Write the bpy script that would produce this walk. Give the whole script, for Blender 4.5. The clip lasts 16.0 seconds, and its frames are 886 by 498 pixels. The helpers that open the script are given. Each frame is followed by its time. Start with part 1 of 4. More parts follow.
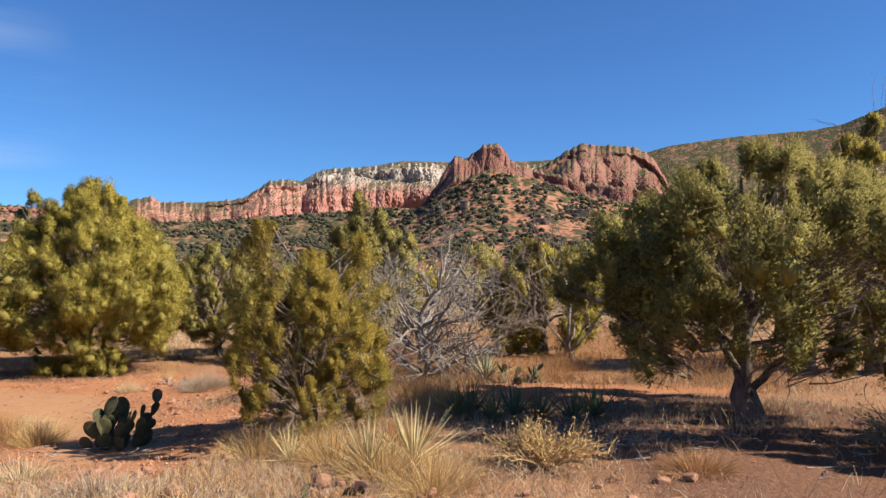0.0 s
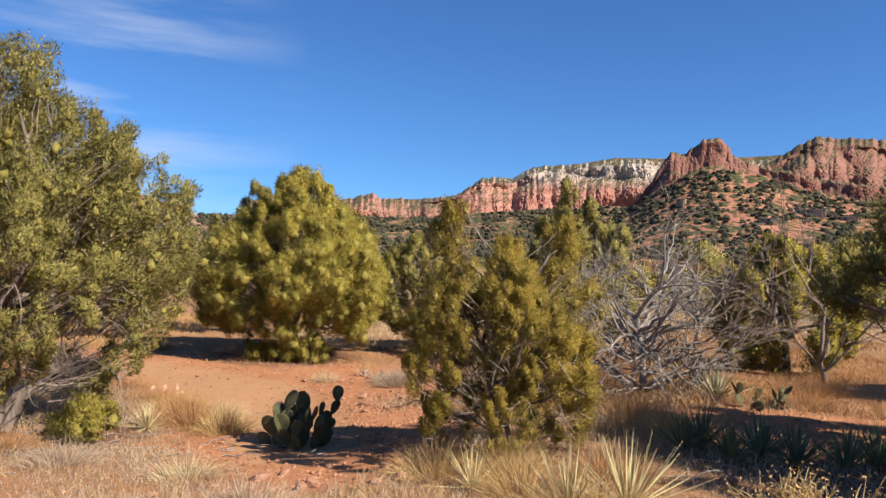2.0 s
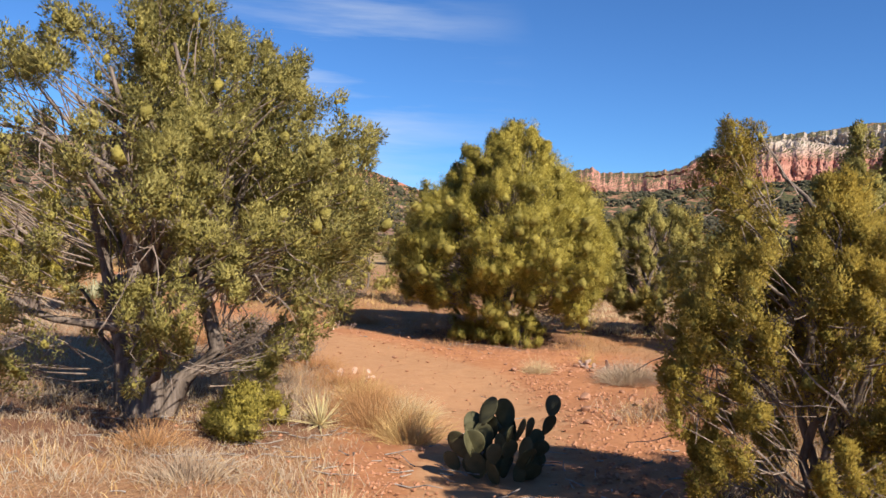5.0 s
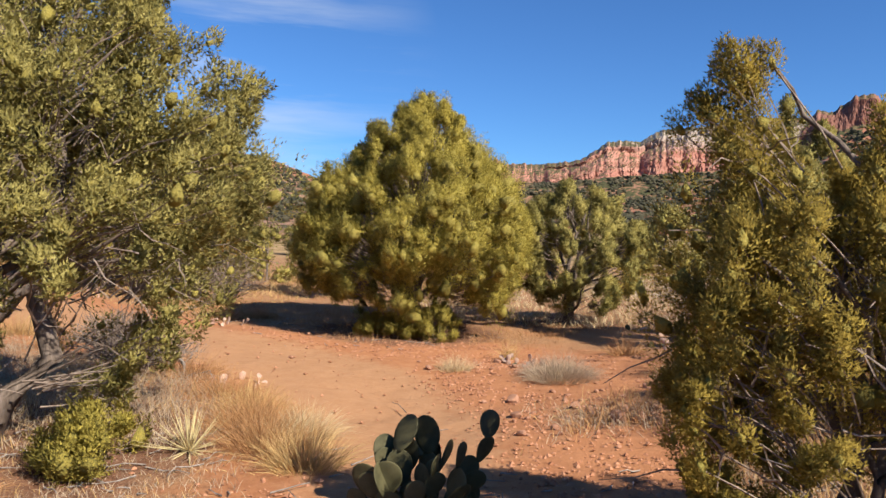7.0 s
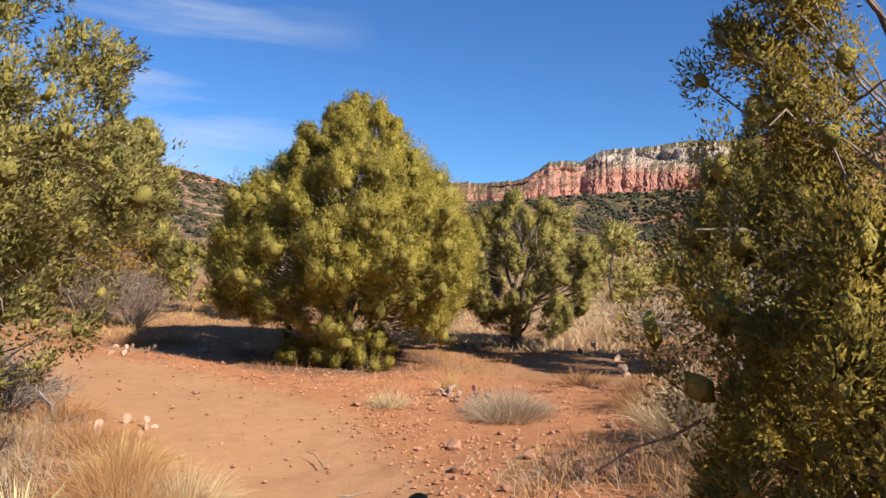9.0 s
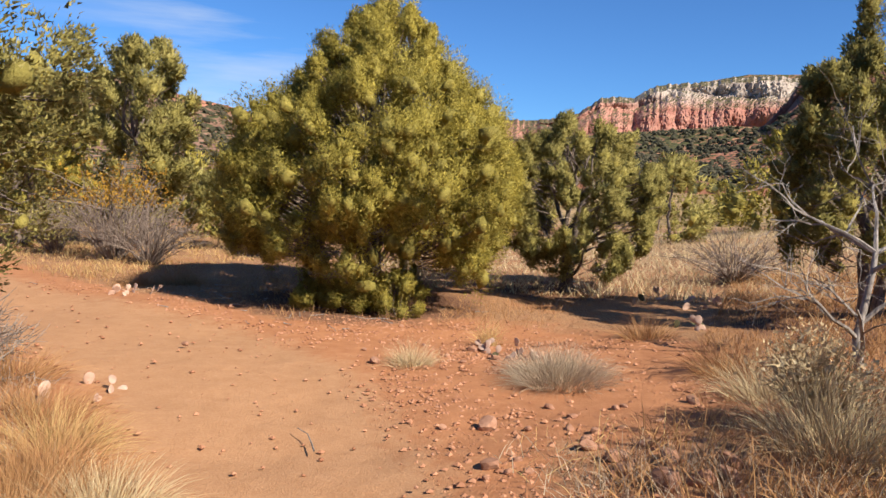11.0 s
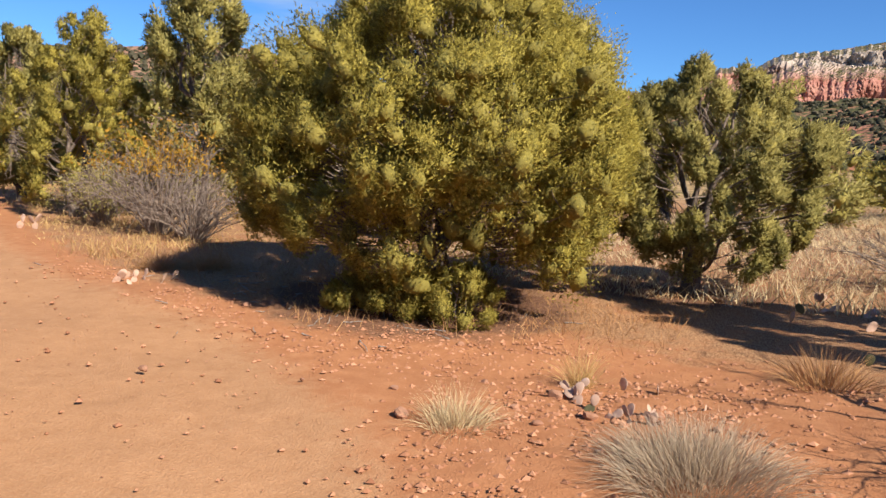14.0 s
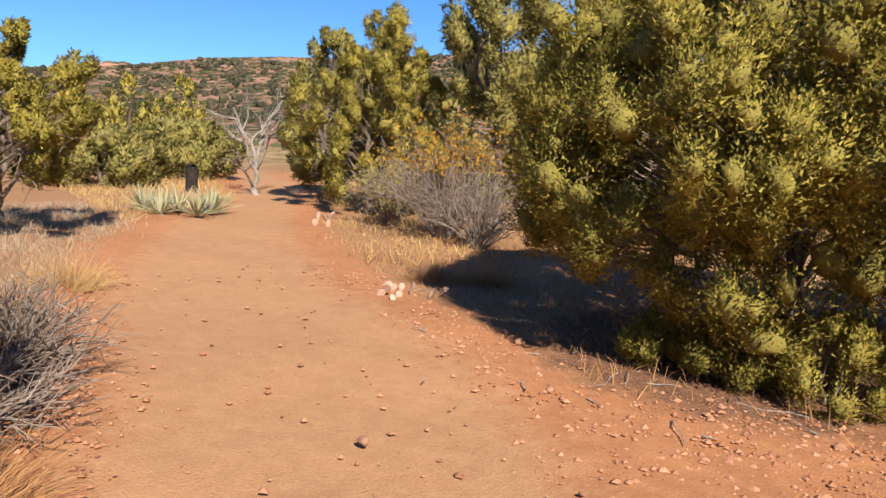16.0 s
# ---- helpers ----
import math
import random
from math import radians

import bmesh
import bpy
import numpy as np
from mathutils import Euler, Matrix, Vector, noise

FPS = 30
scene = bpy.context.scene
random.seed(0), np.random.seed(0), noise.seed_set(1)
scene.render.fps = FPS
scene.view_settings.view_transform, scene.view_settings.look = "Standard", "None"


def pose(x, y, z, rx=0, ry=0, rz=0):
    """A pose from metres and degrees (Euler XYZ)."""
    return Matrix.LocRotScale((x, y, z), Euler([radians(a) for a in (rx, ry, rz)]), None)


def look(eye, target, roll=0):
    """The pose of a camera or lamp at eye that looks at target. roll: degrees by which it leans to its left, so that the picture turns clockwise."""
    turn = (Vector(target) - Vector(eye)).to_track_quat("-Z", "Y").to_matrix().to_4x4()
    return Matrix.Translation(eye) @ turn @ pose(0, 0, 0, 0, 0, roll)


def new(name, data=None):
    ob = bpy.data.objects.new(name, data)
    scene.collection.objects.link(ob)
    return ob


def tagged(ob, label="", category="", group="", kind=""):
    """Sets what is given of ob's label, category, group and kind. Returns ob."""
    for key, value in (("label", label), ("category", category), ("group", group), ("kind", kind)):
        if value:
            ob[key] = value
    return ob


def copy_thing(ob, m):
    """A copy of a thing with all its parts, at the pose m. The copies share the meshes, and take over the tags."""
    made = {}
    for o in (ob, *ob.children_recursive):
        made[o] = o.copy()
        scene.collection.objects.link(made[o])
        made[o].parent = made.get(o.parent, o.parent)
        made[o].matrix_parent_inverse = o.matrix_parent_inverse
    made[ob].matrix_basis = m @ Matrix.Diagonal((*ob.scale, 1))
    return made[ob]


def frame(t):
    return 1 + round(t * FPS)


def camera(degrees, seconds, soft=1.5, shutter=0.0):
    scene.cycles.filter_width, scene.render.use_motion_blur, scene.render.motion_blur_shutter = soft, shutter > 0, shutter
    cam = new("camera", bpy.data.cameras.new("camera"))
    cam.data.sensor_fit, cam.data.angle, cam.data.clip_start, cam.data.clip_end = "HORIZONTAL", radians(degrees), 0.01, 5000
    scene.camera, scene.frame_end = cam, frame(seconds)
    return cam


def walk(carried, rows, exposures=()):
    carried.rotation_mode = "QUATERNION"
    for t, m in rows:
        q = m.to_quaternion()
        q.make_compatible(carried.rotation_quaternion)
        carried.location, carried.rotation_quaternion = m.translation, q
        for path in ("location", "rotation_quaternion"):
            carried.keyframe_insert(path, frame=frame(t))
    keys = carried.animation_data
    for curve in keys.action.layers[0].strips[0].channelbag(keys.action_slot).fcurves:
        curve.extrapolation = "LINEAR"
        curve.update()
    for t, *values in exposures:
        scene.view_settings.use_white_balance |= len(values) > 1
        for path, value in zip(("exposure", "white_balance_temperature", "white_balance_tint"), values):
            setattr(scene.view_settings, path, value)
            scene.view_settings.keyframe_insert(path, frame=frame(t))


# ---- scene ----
cam = camera(61.7, 16.0, 1.5)
METRES, EYE, TILT, LEAN, TURN = 11.9, 1.5, 0.0, 0.0, 0.0
ROWS = [
    (0.0, 0.0, 0.0, 0.0, 0.01, 2.16, 0.23),
    (0.5, -0.0021, 0.0278, -0.0002, 1.7, 2.4, 0.39),
    (1.0, -0.0081, 0.054, -0.0009, 4.64, 2.59, 0.14),
    (1.5, -0.0064, 0.0801, -0.0036, 9.95, 2.39, -0.76),
    (2.0, -0.0095, 0.1093, -0.0039, 15.97, 1.76, -1.71),
    (2.5, -0.02, 0.1357, -0.0045, 20.98, 1.04, -2.36),
    (3.0, -0.0272, 0.1656, -0.0054, 25.27, 0.41, -2.83),
    (3.5, -0.0405, 0.1942, -0.0063, 28.7, 0.02, -3.08),
    (6.0, -0.1199, 0.3322, -0.0178, 33.02, -0.88, -2.28),
    (6.5, -0.1366, 0.3532, -0.0204, 28.91, -1.16, -1.84),
    (7.0, -0.1418, 0.374, -0.022, 25.4, -1.19, -2.06),
    (7.5, -0.151, 0.3925, -0.0235, 22.72, -0.85, -2.23),
    (8.0, -0.1637, 0.4167, -0.0236, 21.11, -0.15, -2.08),
    (8.5, -0.1676, 0.4449, -0.0246, 20.67, 0.45, -2.04),
    (9.0, -0.1753, 0.4724, -0.0254, 21.08, 0.37, -2.11),
    (9.5, -0.1827, 0.5043, -0.0296, 22.17, -0.68, -2.32),
    (12.0, -0.2327, 0.6527, -0.0362, 25.29, -6.36, -1.96),
    (12.5, -0.2418, 0.6848, -0.0382, 24.62, -7.04, -1.75),
    (13.0, -0.2541, 0.7188, -0.0389, 24.12, -7.72, -2.1),
    (13.5, -0.262, 0.753, -0.0386, 27.09, -7.55, -2.58),
    (14.0, -0.2811, 0.7837, -0.0386, 32.88, -6.96, -2.9),
    (14.5, -0.2992, 0.8168, -0.0386, 39.19, -7.1, -3.0),
    (15.0, -0.3235, 0.8453, -0.04, 45.03, -7.33, -3.05),
    (15.5, -0.3537, 0.8687, -0.0411, 50.58, -7.67, -3.01),
    (16.0, -0.3845, 0.8952, -0.0437, 55.75, -8.05, -2.82),
]
walk(cam, [(t, pose(0, 0, EYE, TILT, LEAN, TURN) @ pose(METRES * x, METRES * y, METRES * z, 90 + pitch, roll, yaw)) for t, x, y, z, yaw, pitch, roll in ROWS])


# ---- light ----
SUN_AZ, SUN_EL = 106.0, 39.0
scene.view_settings.exposure = 0.91
sun_dir = Vector((math.sin(radians(SUN_AZ)) * math.cos(radians(SUN_EL)), math.cos(radians(SUN_AZ)) * math.cos(radians(SUN_EL)), math.sin(radians(SUN_EL))))
sun = new("sun", bpy.data.lights.new("sun", "SUN"))
sun.data.energy, sun.data.angle, sun.data.color = 5.0, radians(0.53), (1.0, 0.91, 0.78)
sun.matrix_world = look(sun_dir * 50, (0, 0, 0))

world = bpy.data.worlds.new("sky")
scene.world = world
world.use_nodes = True
wn, wl = world.node_tree.nodes, world.node_tree.links
wn.clear()
sky = wn.new("ShaderNodeTexSky")
sky.sky_type, sky.sun_disc = "NISHITA", False
sky.sun_elevation, sky.sun_rotation, sky.altitude = radians(SUN_EL), radians(SUN_AZ), 1300
sky.air_density, sky.dust_density, sky.ozone_density = 1.0, 0.3, 2.2
# thin cirrus, low in the north-west
wtc = wn.new("ShaderNodeTexCoord")
wmap = wn.new("ShaderNodeMapping")
wmap.inputs["Rotation"].default_value = (0.12, 0.15, radians(35))
wmap.inputs["Scale"].default_value = (1.6, 3.0, 22.0)
wl.new(wtc.outputs["Generated"], wmap.inputs["Vector"])
wnoise = wn.new("ShaderNodeTexNoise")
wnoise.inputs["Scale"].default_value, wnoise.inputs["Detail"].default_value, wnoise.inputs["Roughness"].default_value = 1.3, 7, 0.55
wl.new(wmap.outputs[0], wnoise.inputs["Vector"])
wramp = wn.new("ShaderNodeMapRange")
wramp.inputs["From Min"].default_value, wramp.inputs["From Max"].default_value, wramp.inputs["To Max"].default_value = 0.45, 0.75, 0.6
wl.new(wnoise.outputs["Fac"], wramp.inputs["Value"])
cloud_at = Vector((math.sin(radians(-41)), math.cos(radians(-41)), 0.2)).normalized()
wdot = wn.new("ShaderNodeVectorMath")
wdot.operation = "DISTANCE"
wdot.inputs[1].default_value = cloud_at
wsq = wn.new("ShaderNodeVectorMath")
wsq.operation = "MULTIPLY"
wsq.inputs[1].default_value = (1, 1, 1)
wl.new(wtc.outputs["Generated"], wsq.inputs[0])
wl.new(wsq.outputs[0], wdot.inputs[0])
wnear = wn.new("ShaderNodeMapRange")
wnear.inputs["From Min"].default_value, wnear.inputs["From Max"].default_value = 0.26, 0.03
wl.new(wdot.outputs["Value"], wnear.inputs["Value"])
wmul = wn.new("ShaderNodeMath")
wmul.operation = "MULTIPLY"
wl.new(wramp.outputs[0], wmul.inputs[0])
wl.new(wnear.outputs[0], wmul.inputs[1])
wmix = wn.new("ShaderNodeMix")
wmix.data_type = "RGBA"
wl.new(wmul.outputs[0], wmix.inputs["Factor"])
wtint = wn.new("ShaderNodeMix")
wtint.data_type, wtint.blend_type = "RGBA", "MULTIPLY"
wtint.inputs["Factor"].default_value = 1.0
wtint.inputs["B"].default_value = (0.50, 0.88, 1.34, 1)
wl.new(sky.outputs[0], wtint.inputs["A"])
wl.new(wtint.outputs["Result"], wmix.inputs["A"])
wmix.inputs["B"].default_value = (7.0, 7.6, 8.6, 1)
wbg = wn.new("ShaderNodeBackground")
wbg.inputs["Strength"].default_value = 0.058
wl.new(wmix.outputs["Result"], wbg.inputs["Color"])
wout = wn.new("ShaderNodeOutputWorld")
wl.new(wbg.outputs[0], wout.inputs["Surface"])


# ---- materials ----
class Mat:
    """A small builder for a node material on one Principled shader."""

    def __init__(self, name, rough=0.9, spec=0.2):
        self.m = bpy.data.materials.new(name)
        self.m.use_nodes = True
        self.n, self.l = self.m.node_tree.nodes, self.m.node_tree.links
        self.bsdf = self.n["Principled BSDF"]
        self.bsdf.inputs["Roughness"].default_value = rough
        self.bsdf.inputs["Specular IOR Level"].default_value = spec
        self.geo = self.n.new("ShaderNodeNewGeometry")
        self.tc = self.n.new("ShaderNodeTexCoord")

    def noise(self, scale, detail=4, rough=0.6, stretch=None, world_space=True):
        t = self.n.new("ShaderNodeTexNoise")
        t.inputs["Scale"].default_value, t.inputs["Detail"].default_value, t.inputs["Roughness"].default_value = scale, detail, rough
        src = self.geo.outputs["Position"] if world_space else self.tc.outputs["Object"]
        if stretch:
            mp = self.n.new("ShaderNodeMapping")
            mp.inputs["Scale"].default_value = stretch
            self.l.new(src, mp.inputs["Vector"])
            src = mp.outputs[0]
        self.l.new(src, t.inputs["Vector"])
        return t.outputs["Fac"]

    def cells(self, scale):
        t = self.n.new("ShaderNodeTexVoronoi")
        t.inputs["Scale"].default_value = scale
        self.l.new(self.geo.outputs["Position"], t.inputs["Vector"])
        return t.outputs["Distance"]

    def span(self, v, a, b, c=0.0, d=1.0):
        r = self.n.new("ShaderNodeMapRange")
        for k, x in zip(("From Min", "From Max", "To Min", "To Max"), (a, b, c, d)):
            r.inputs[k].default_value = x
        self.l.new(v, r.inputs["Value"])
        return r.outputs[0]

    def math(self, op, a, b):
        r = self.n.new("ShaderNodeMath")
        r.operation = op
        for i, x in enumerate((a, b)):
            if isinstance(x, (int, float)):
                r.inputs[i].default_value = x
            else:
                self.l.new(x, r.inputs[i])
        return r.outputs[0]

    def mix(self, f, a, b, blend="MIX"):
        r = self.n.new("ShaderNodeMix")
        r.data_type, r.blend_type = "RGBA", blend
        for key, x in (("Factor", f), ("A", a), ("B", b)):
            if isinstance(x, (int, float)):
                r.inputs[key].default_value = x
            elif isinstance(x, tuple):
                r.inputs[key].default_value = (*x, 1)
            else:
                self.l.new(x, r.inputs[key])
        return r.outputs["Result"]

    def attr(self, name):
        a = self.n.new("ShaderNodeAttribute")
        a.attribute_name = name
        return a.outputs["Fac"]

    def island(self):
        return self.geo.outputs["Random Per Island"]

    def chance(self):
        return self.n.new("ShaderNodeObjectInfo").outputs["Random"]

    def up(self):
        s = self.n.new("ShaderNodeSeparateXYZ")
        self.l.new(self.geo.outputs["Normal"], s.inputs[0])
        return s.outputs["Z"]

    def height(self):
        s = self.n.new("ShaderNodeSeparateXYZ")
        self.l.new(self.geo.outputs["Position"], s.inputs[0])
        return s.outputs["Z"]

    def done(self, color, bump=None, depth=0.01, strength=0.6):
        if isinstance(color, tuple):
            self.bsdf.inputs["Base Color"].default_value = (*color, 1)
        else:
            self.l.new(color, self.bsdf.inputs["Base Color"])
        if bump is not None:
            b = self.n.new("ShaderNodeBump")
            b.inputs["Distance"].default_value, b.inputs["Strength"].default_value = depth, strength
            self.l.new(bump, b.inputs["Height"])
            self.l.new(b.outputs[0], self.bsdf.inputs["Normal"])
        return self.m


def leaf_mat(name, dark, light, tip, see_through=0.25, patch=2.2):
    k = Mat(name, 0.75, 0.15)
    c = k.mix(k.span(k.noise(patch, 3), 0.35, 0.68), dark, light)
    c = k.mix(k.span(k.island(), 0.45, 1.0, 0, 0.75), c, tip)
    m = k.done(c, k.noise(45, 4, 0.7), 0.03, 0.8)
    tr = k.n.new("ShaderNodeBsdfTranslucent")
    k.l.new(c, tr.inputs["Color"])
    ms = k.n.new("ShaderNodeMixShader")
    ms.inputs[0].default_value = see_through
    k.l.new(k.bsdf.outputs[0], ms.inputs[1])
    k.l.new(tr.outputs[0], ms.inputs[2])
    k.l.new(ms.outputs[0], k.n["Material Output"].inputs["Surface"])
    return m


def bark_mat(name, a, b):
    k = Mat(name, 0.95, 0.1)
    f = k.noise(28, 5, 0.65, (1, 1, 0.18), False)
    c = k.mix(k.span(f, 0.35, 0.68), a, b)
    c = k.mix(k.span(k.noise(4, 2), 0.45, 0.7, 0, 0.5), c, tuple(x * 0.55 for x in a))
    return k.done(c, f, 0.012, 0.9)


def ground_mat():
    k = Mat("red_desert_soil", 0.97, 0.1)
    fine, mid, big = k.noise(55, 6, 0.7), k.noise(7, 5, 0.6), k.noise(0.7, 4, 0.55)
    soil = k.mix(k.span(mid, 0.35, 0.7), (0.33, 0.145, 0.068), (0.43, 0.205, 0.10))
    soil = k.mix(k.span(big, 0.4, 0.68, 0, 0.55), soil, (0.50, 0.235, 0.11))
    sandy = k.mix(k.span(mid, 0.3, 0.7), (0.38, 0.21, 0.108), (0.45, 0.258, 0.137))
    c = k.mix(k.span(k.math("ADD", k.attr("sand"), k.span(mid, 0.2, 0.8, -0.25, 0.25)), 0.3, 0.7), soil, sandy)
    straw = k.mix(k.span(k.noise(90, 3, 0.7, (1, 0.25, 1)), 0.38, 0.65), (0.17, 0.085, 0.045), (0.48, 0.30, 0.16))
    c = k.mix(k.span(k.math("ADD", k.attr("litter"), k.span(k.noise(3.5, 5), 0.2, 0.8, -0.4, 0.4)), 0.35, 0.75), c, straw)
    # dark needle litter, with tree shade on the ground put into its colour
    duff_shade = k.mix(k.span(k.noise(60, 4, 0.7, (1, 0.4, 1)), 0.4, 0.66), (0.085, 0.045, 0.03), (0.25, 0.15, 0.095))
    c = k.mix(k.span(k.math("ADD", k.attr("duff_shade"), k.span(k.noise(4, 5), 0.2, 0.8, -0.35, 0.35)), 0.3, 0.75), c, duff_shade)
    far = k.mix(k.span(k.noise(0.35, 5, 0.7), 0.42, 0.6), (0.42, 0.30, 0.15), (0.10, 0.095, 0.04))
    c = k.mix(k.attr("scrub"), c, far)
    grit = k.cells(60)
    c = k.mix(k.span(fine, 0.3, 0.75, 0.0, 0.45), c, tuple(x for x in (0.24, 0.09, 0.04)))
    c = k.mix(k.span(grit, 0.0, 0.22, 0.22, 0), c, (0.62, 0.36, 0.22))
    h = k.math("ADD", k.math("MULTIPLY", mid, 1.5), k.math("ADD", fine, k.span(grit, 0, 0.5, 0.5, 0)))
    return k.done(c, h, 0.014, 0.42)


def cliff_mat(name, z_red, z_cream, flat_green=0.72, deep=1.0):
    """Strata of red sandstone, dulled for haze, under cream limestone, with scrub where it lies flatter."""
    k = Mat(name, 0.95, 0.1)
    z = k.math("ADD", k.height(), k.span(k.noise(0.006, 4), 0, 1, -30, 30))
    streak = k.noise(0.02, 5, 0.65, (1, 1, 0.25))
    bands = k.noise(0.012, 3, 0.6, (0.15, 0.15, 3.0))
    # reds paled and greyed in the colour itself, in place of distance haze
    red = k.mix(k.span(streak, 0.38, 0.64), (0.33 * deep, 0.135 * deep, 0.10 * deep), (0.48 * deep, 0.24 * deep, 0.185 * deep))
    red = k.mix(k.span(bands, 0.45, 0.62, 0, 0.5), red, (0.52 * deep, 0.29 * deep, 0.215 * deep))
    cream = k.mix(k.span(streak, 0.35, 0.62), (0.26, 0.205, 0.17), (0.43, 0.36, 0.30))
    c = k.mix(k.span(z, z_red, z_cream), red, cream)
    green = k.mix(k.span(k.noise(0.05, 5, 0.7), 0.42, 0.6), (0.035, 0.045, 0.022), (0.16, 0.12, 0.06))
    c = k.mix(k.span(k.math("ADD", k.up(), k.span(k.noise(0.02, 5, 0.7), 0.3, 0.7, -0.14, 0.14)), flat_green - 0.08, flat_green + 0.08), c, green)
    return k.done(c, k.noise(0.05, 6, 0.7), 6.0, 0.8)


def hill_mat(name, soil_a, soil_b, cell, amount):
    """A stony slope dotted with dark shrubs."""
    k = Mat(name, 0.95, 0.1)
    soil = k.mix(k.span(k.noise(0.05, 6, 0.65), 0.38, 0.62), soil_a, soil_b)
    d = k.math("ADD", k.cells(cell), k.span(k.noise(cell * 0.25, 4), 0.3, 0.7, -0.35, 0.35))
    bush = k.mix(k.noise(cell * 3, 4), (0.03, 0.04, 0.018), (0.11, 0.10, 0.045))
    c = k.mix(k.span(d, amount, amount + 0.12, 1, 0), soil, bush)
    return k.done(c, k.span(d, 0, amount + 0.2, 1, 0), 2.5, 0.8)


def simple_mat(name, a, b, scale, rough=0.9, depth=0.004, by_object=0.0, spec=0.2):
    k = Mat(name, rough, spec)
    f = k.noise(scale, 5)
    c = k.mix(k.span(f, 0.33, 0.68), a, b)
    c = k.mix(k.span(k.noise(scale * 0.18, 3), 0.4, 0.7, 0, 0.5), c, tuple(x * 0.6 for x in a))
    if by_object:
        c = k.mix(k.span(k.chance(), 0, 1, 0, by_object), c, tuple(min(1, x * 1.6) for x in b))
    return k.done(c, f, depth, 0.7)


def blade_mat(name, a, b, c3, see=0.2):
    k = Mat(name, 0.8, 0.15)
    c = k.mix(k.island(), a, b)
    c = k.mix(k.span(k.noise(1.6, 3), 0.45, 0.7, 0, 0.8), c, c3)
    m = k.done(c)
    tr = k.n.new("ShaderNodeBsdfTranslucent")
    k.l.new(c, tr.inputs["Color"])
    ms = k.n.new("ShaderNodeMixShader")
    ms.inputs[0].default_value = see
    k.l.new(k.bsdf.outputs[0], ms.inputs[1])
    k.l.new(tr.outputs[0], ms.inputs[2])
    k.l.new(ms.outputs[0], k.n["Material Output"].inputs["Surface"])
    return m


M_GROUND = ground_mat()
M_JUNIPER = leaf_mat("juniper_foliage", (0.28, 0.24, 0.05), (0.49, 0.40, 0.08), (0.70, 0.56, 0.13), 0.3)
M_JUNIPER_DULL = leaf_mat("grey_green_foliage", (0.26, 0.235, 0.075), (0.42, 0.355, 0.11), (0.60, 0.51, 0.18), 0.34)
M_JUNIPER_GOLD = leaf_mat("bronze_green_foliage", (0.26, 0.205, 0.05), (0.46, 0.335, 0.07), (0.64, 0.47, 0.10), 0.38)
# darker copy of the foliage: shade between the sprays put into its colour
M_HEART = leaf_mat("shaded_inner_foliage", (0.20, 0.17, 0.045), (0.36, 0.30, 0.072), (0.40, 0.33, 0.085), 0.2)
M_ORANGE = leaf_mat("autumn_leaves", (0.30, 0.16, 0.02), (0.46, 0.25, 0.03), (0.60, 0.36, 0.06))
M_SCRUB = leaf_mat("hillside_scrub", (0.032, 0.034, 0.02), (0.066, 0.06, 0.034), (0.11, 0.09, 0.055), 0.1, 0.08)
M_BARK = bark_mat("grey_brown_bark", (0.10, 0.075, 0.06), (0.25, 0.20, 0.165))
M_DEAD = bark_mat("weathered_grey_wood", (0.17, 0.145, 0.125), (0.40, 0.355, 0.315))
M_TWIG = bark_mat("dry_twigs", (0.17, 0.125, 0.10), (0.33, 0.265, 0.215))
M_STRAW = blade_mat("dry_straw_grass", (0.42, 0.27, 0.11), (0.62, 0.44, 0.20), (0.36, 0.20, 0.09))
M_PALE = blade_mat("pale_dry_grass", (0.46, 0.35, 0.20), (0.66, 0.54, 0.33), (0.40, 0.27, 0.15))
M_GREY = blade_mat("grey_dead_grass", (0.34, 0.26, 0.18), (0.52, 0.42, 0.30), (0.30, 0.20, 0.13))
M_RUSTY = blade_mat("rusty_dry_grass", (0.33, 0.17, 0.075), (0.50, 0.29, 0.13), (0.40, 0.21, 0.10))
M_YUCCA = simple_mat("yucca_leaf", (0.085, 0.10, 0.05), (0.16, 0.17, 0.085), 9, 0.6, 0.001, 0.3)
M_YUCCA_DRY = simple_mat("straw_yucca_leaf", (0.36, 0.29, 0.14), (0.58, 0.49, 0.26), 9, 0.7, 0.001, 0.3)
M_AGAVE = simple_mat("pale_agave_leaf", (0.23, 0.23, 0.13), (0.39, 0.37, 0.23), 9, 0.6, 0.001, 0.3)
M_PAD = simple_mat("prickly_pear_skin", (0.05, 0.048, 0.023), (0.10, 0.09, 0.044), 14, 0.7, 0.003, 0.25)
M_PAD_DRY = simple_mat("withered_pad_skin", (0.36, 0.22, 0.16), (0.54, 0.38, 0.29), 14, 0.8, 0.004, 0.2)
M_ROCK = simple_mat("red_sandstone", (0.24, 0.115, 0.07), (0.40, 0.22, 0.14), 18, 0.92, 0.008, 0.12)
M_CLIFF = cliff_mat("hazy_layered_cliff_rock", 320, 380, 0.84, 0.82)
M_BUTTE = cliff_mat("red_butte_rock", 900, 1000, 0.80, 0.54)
M_FOREST = hill_mat("wooded_foothill", (0.16, 0.09, 0.05), (0.30, 0.16, 0.10), 0.10, 0.55)
M_SLOPE = hill_mat("shrubby_red_slope", (0.26, 0.11, 0.065), (0.38, 0.18, 0.11), 0.13, 0.45)
M_HILL = hill_mat("shrubby_stony_hill", (0.19, 0.105, 0.07), (0.30, 0.18, 0.12), 0.30, 0.46)
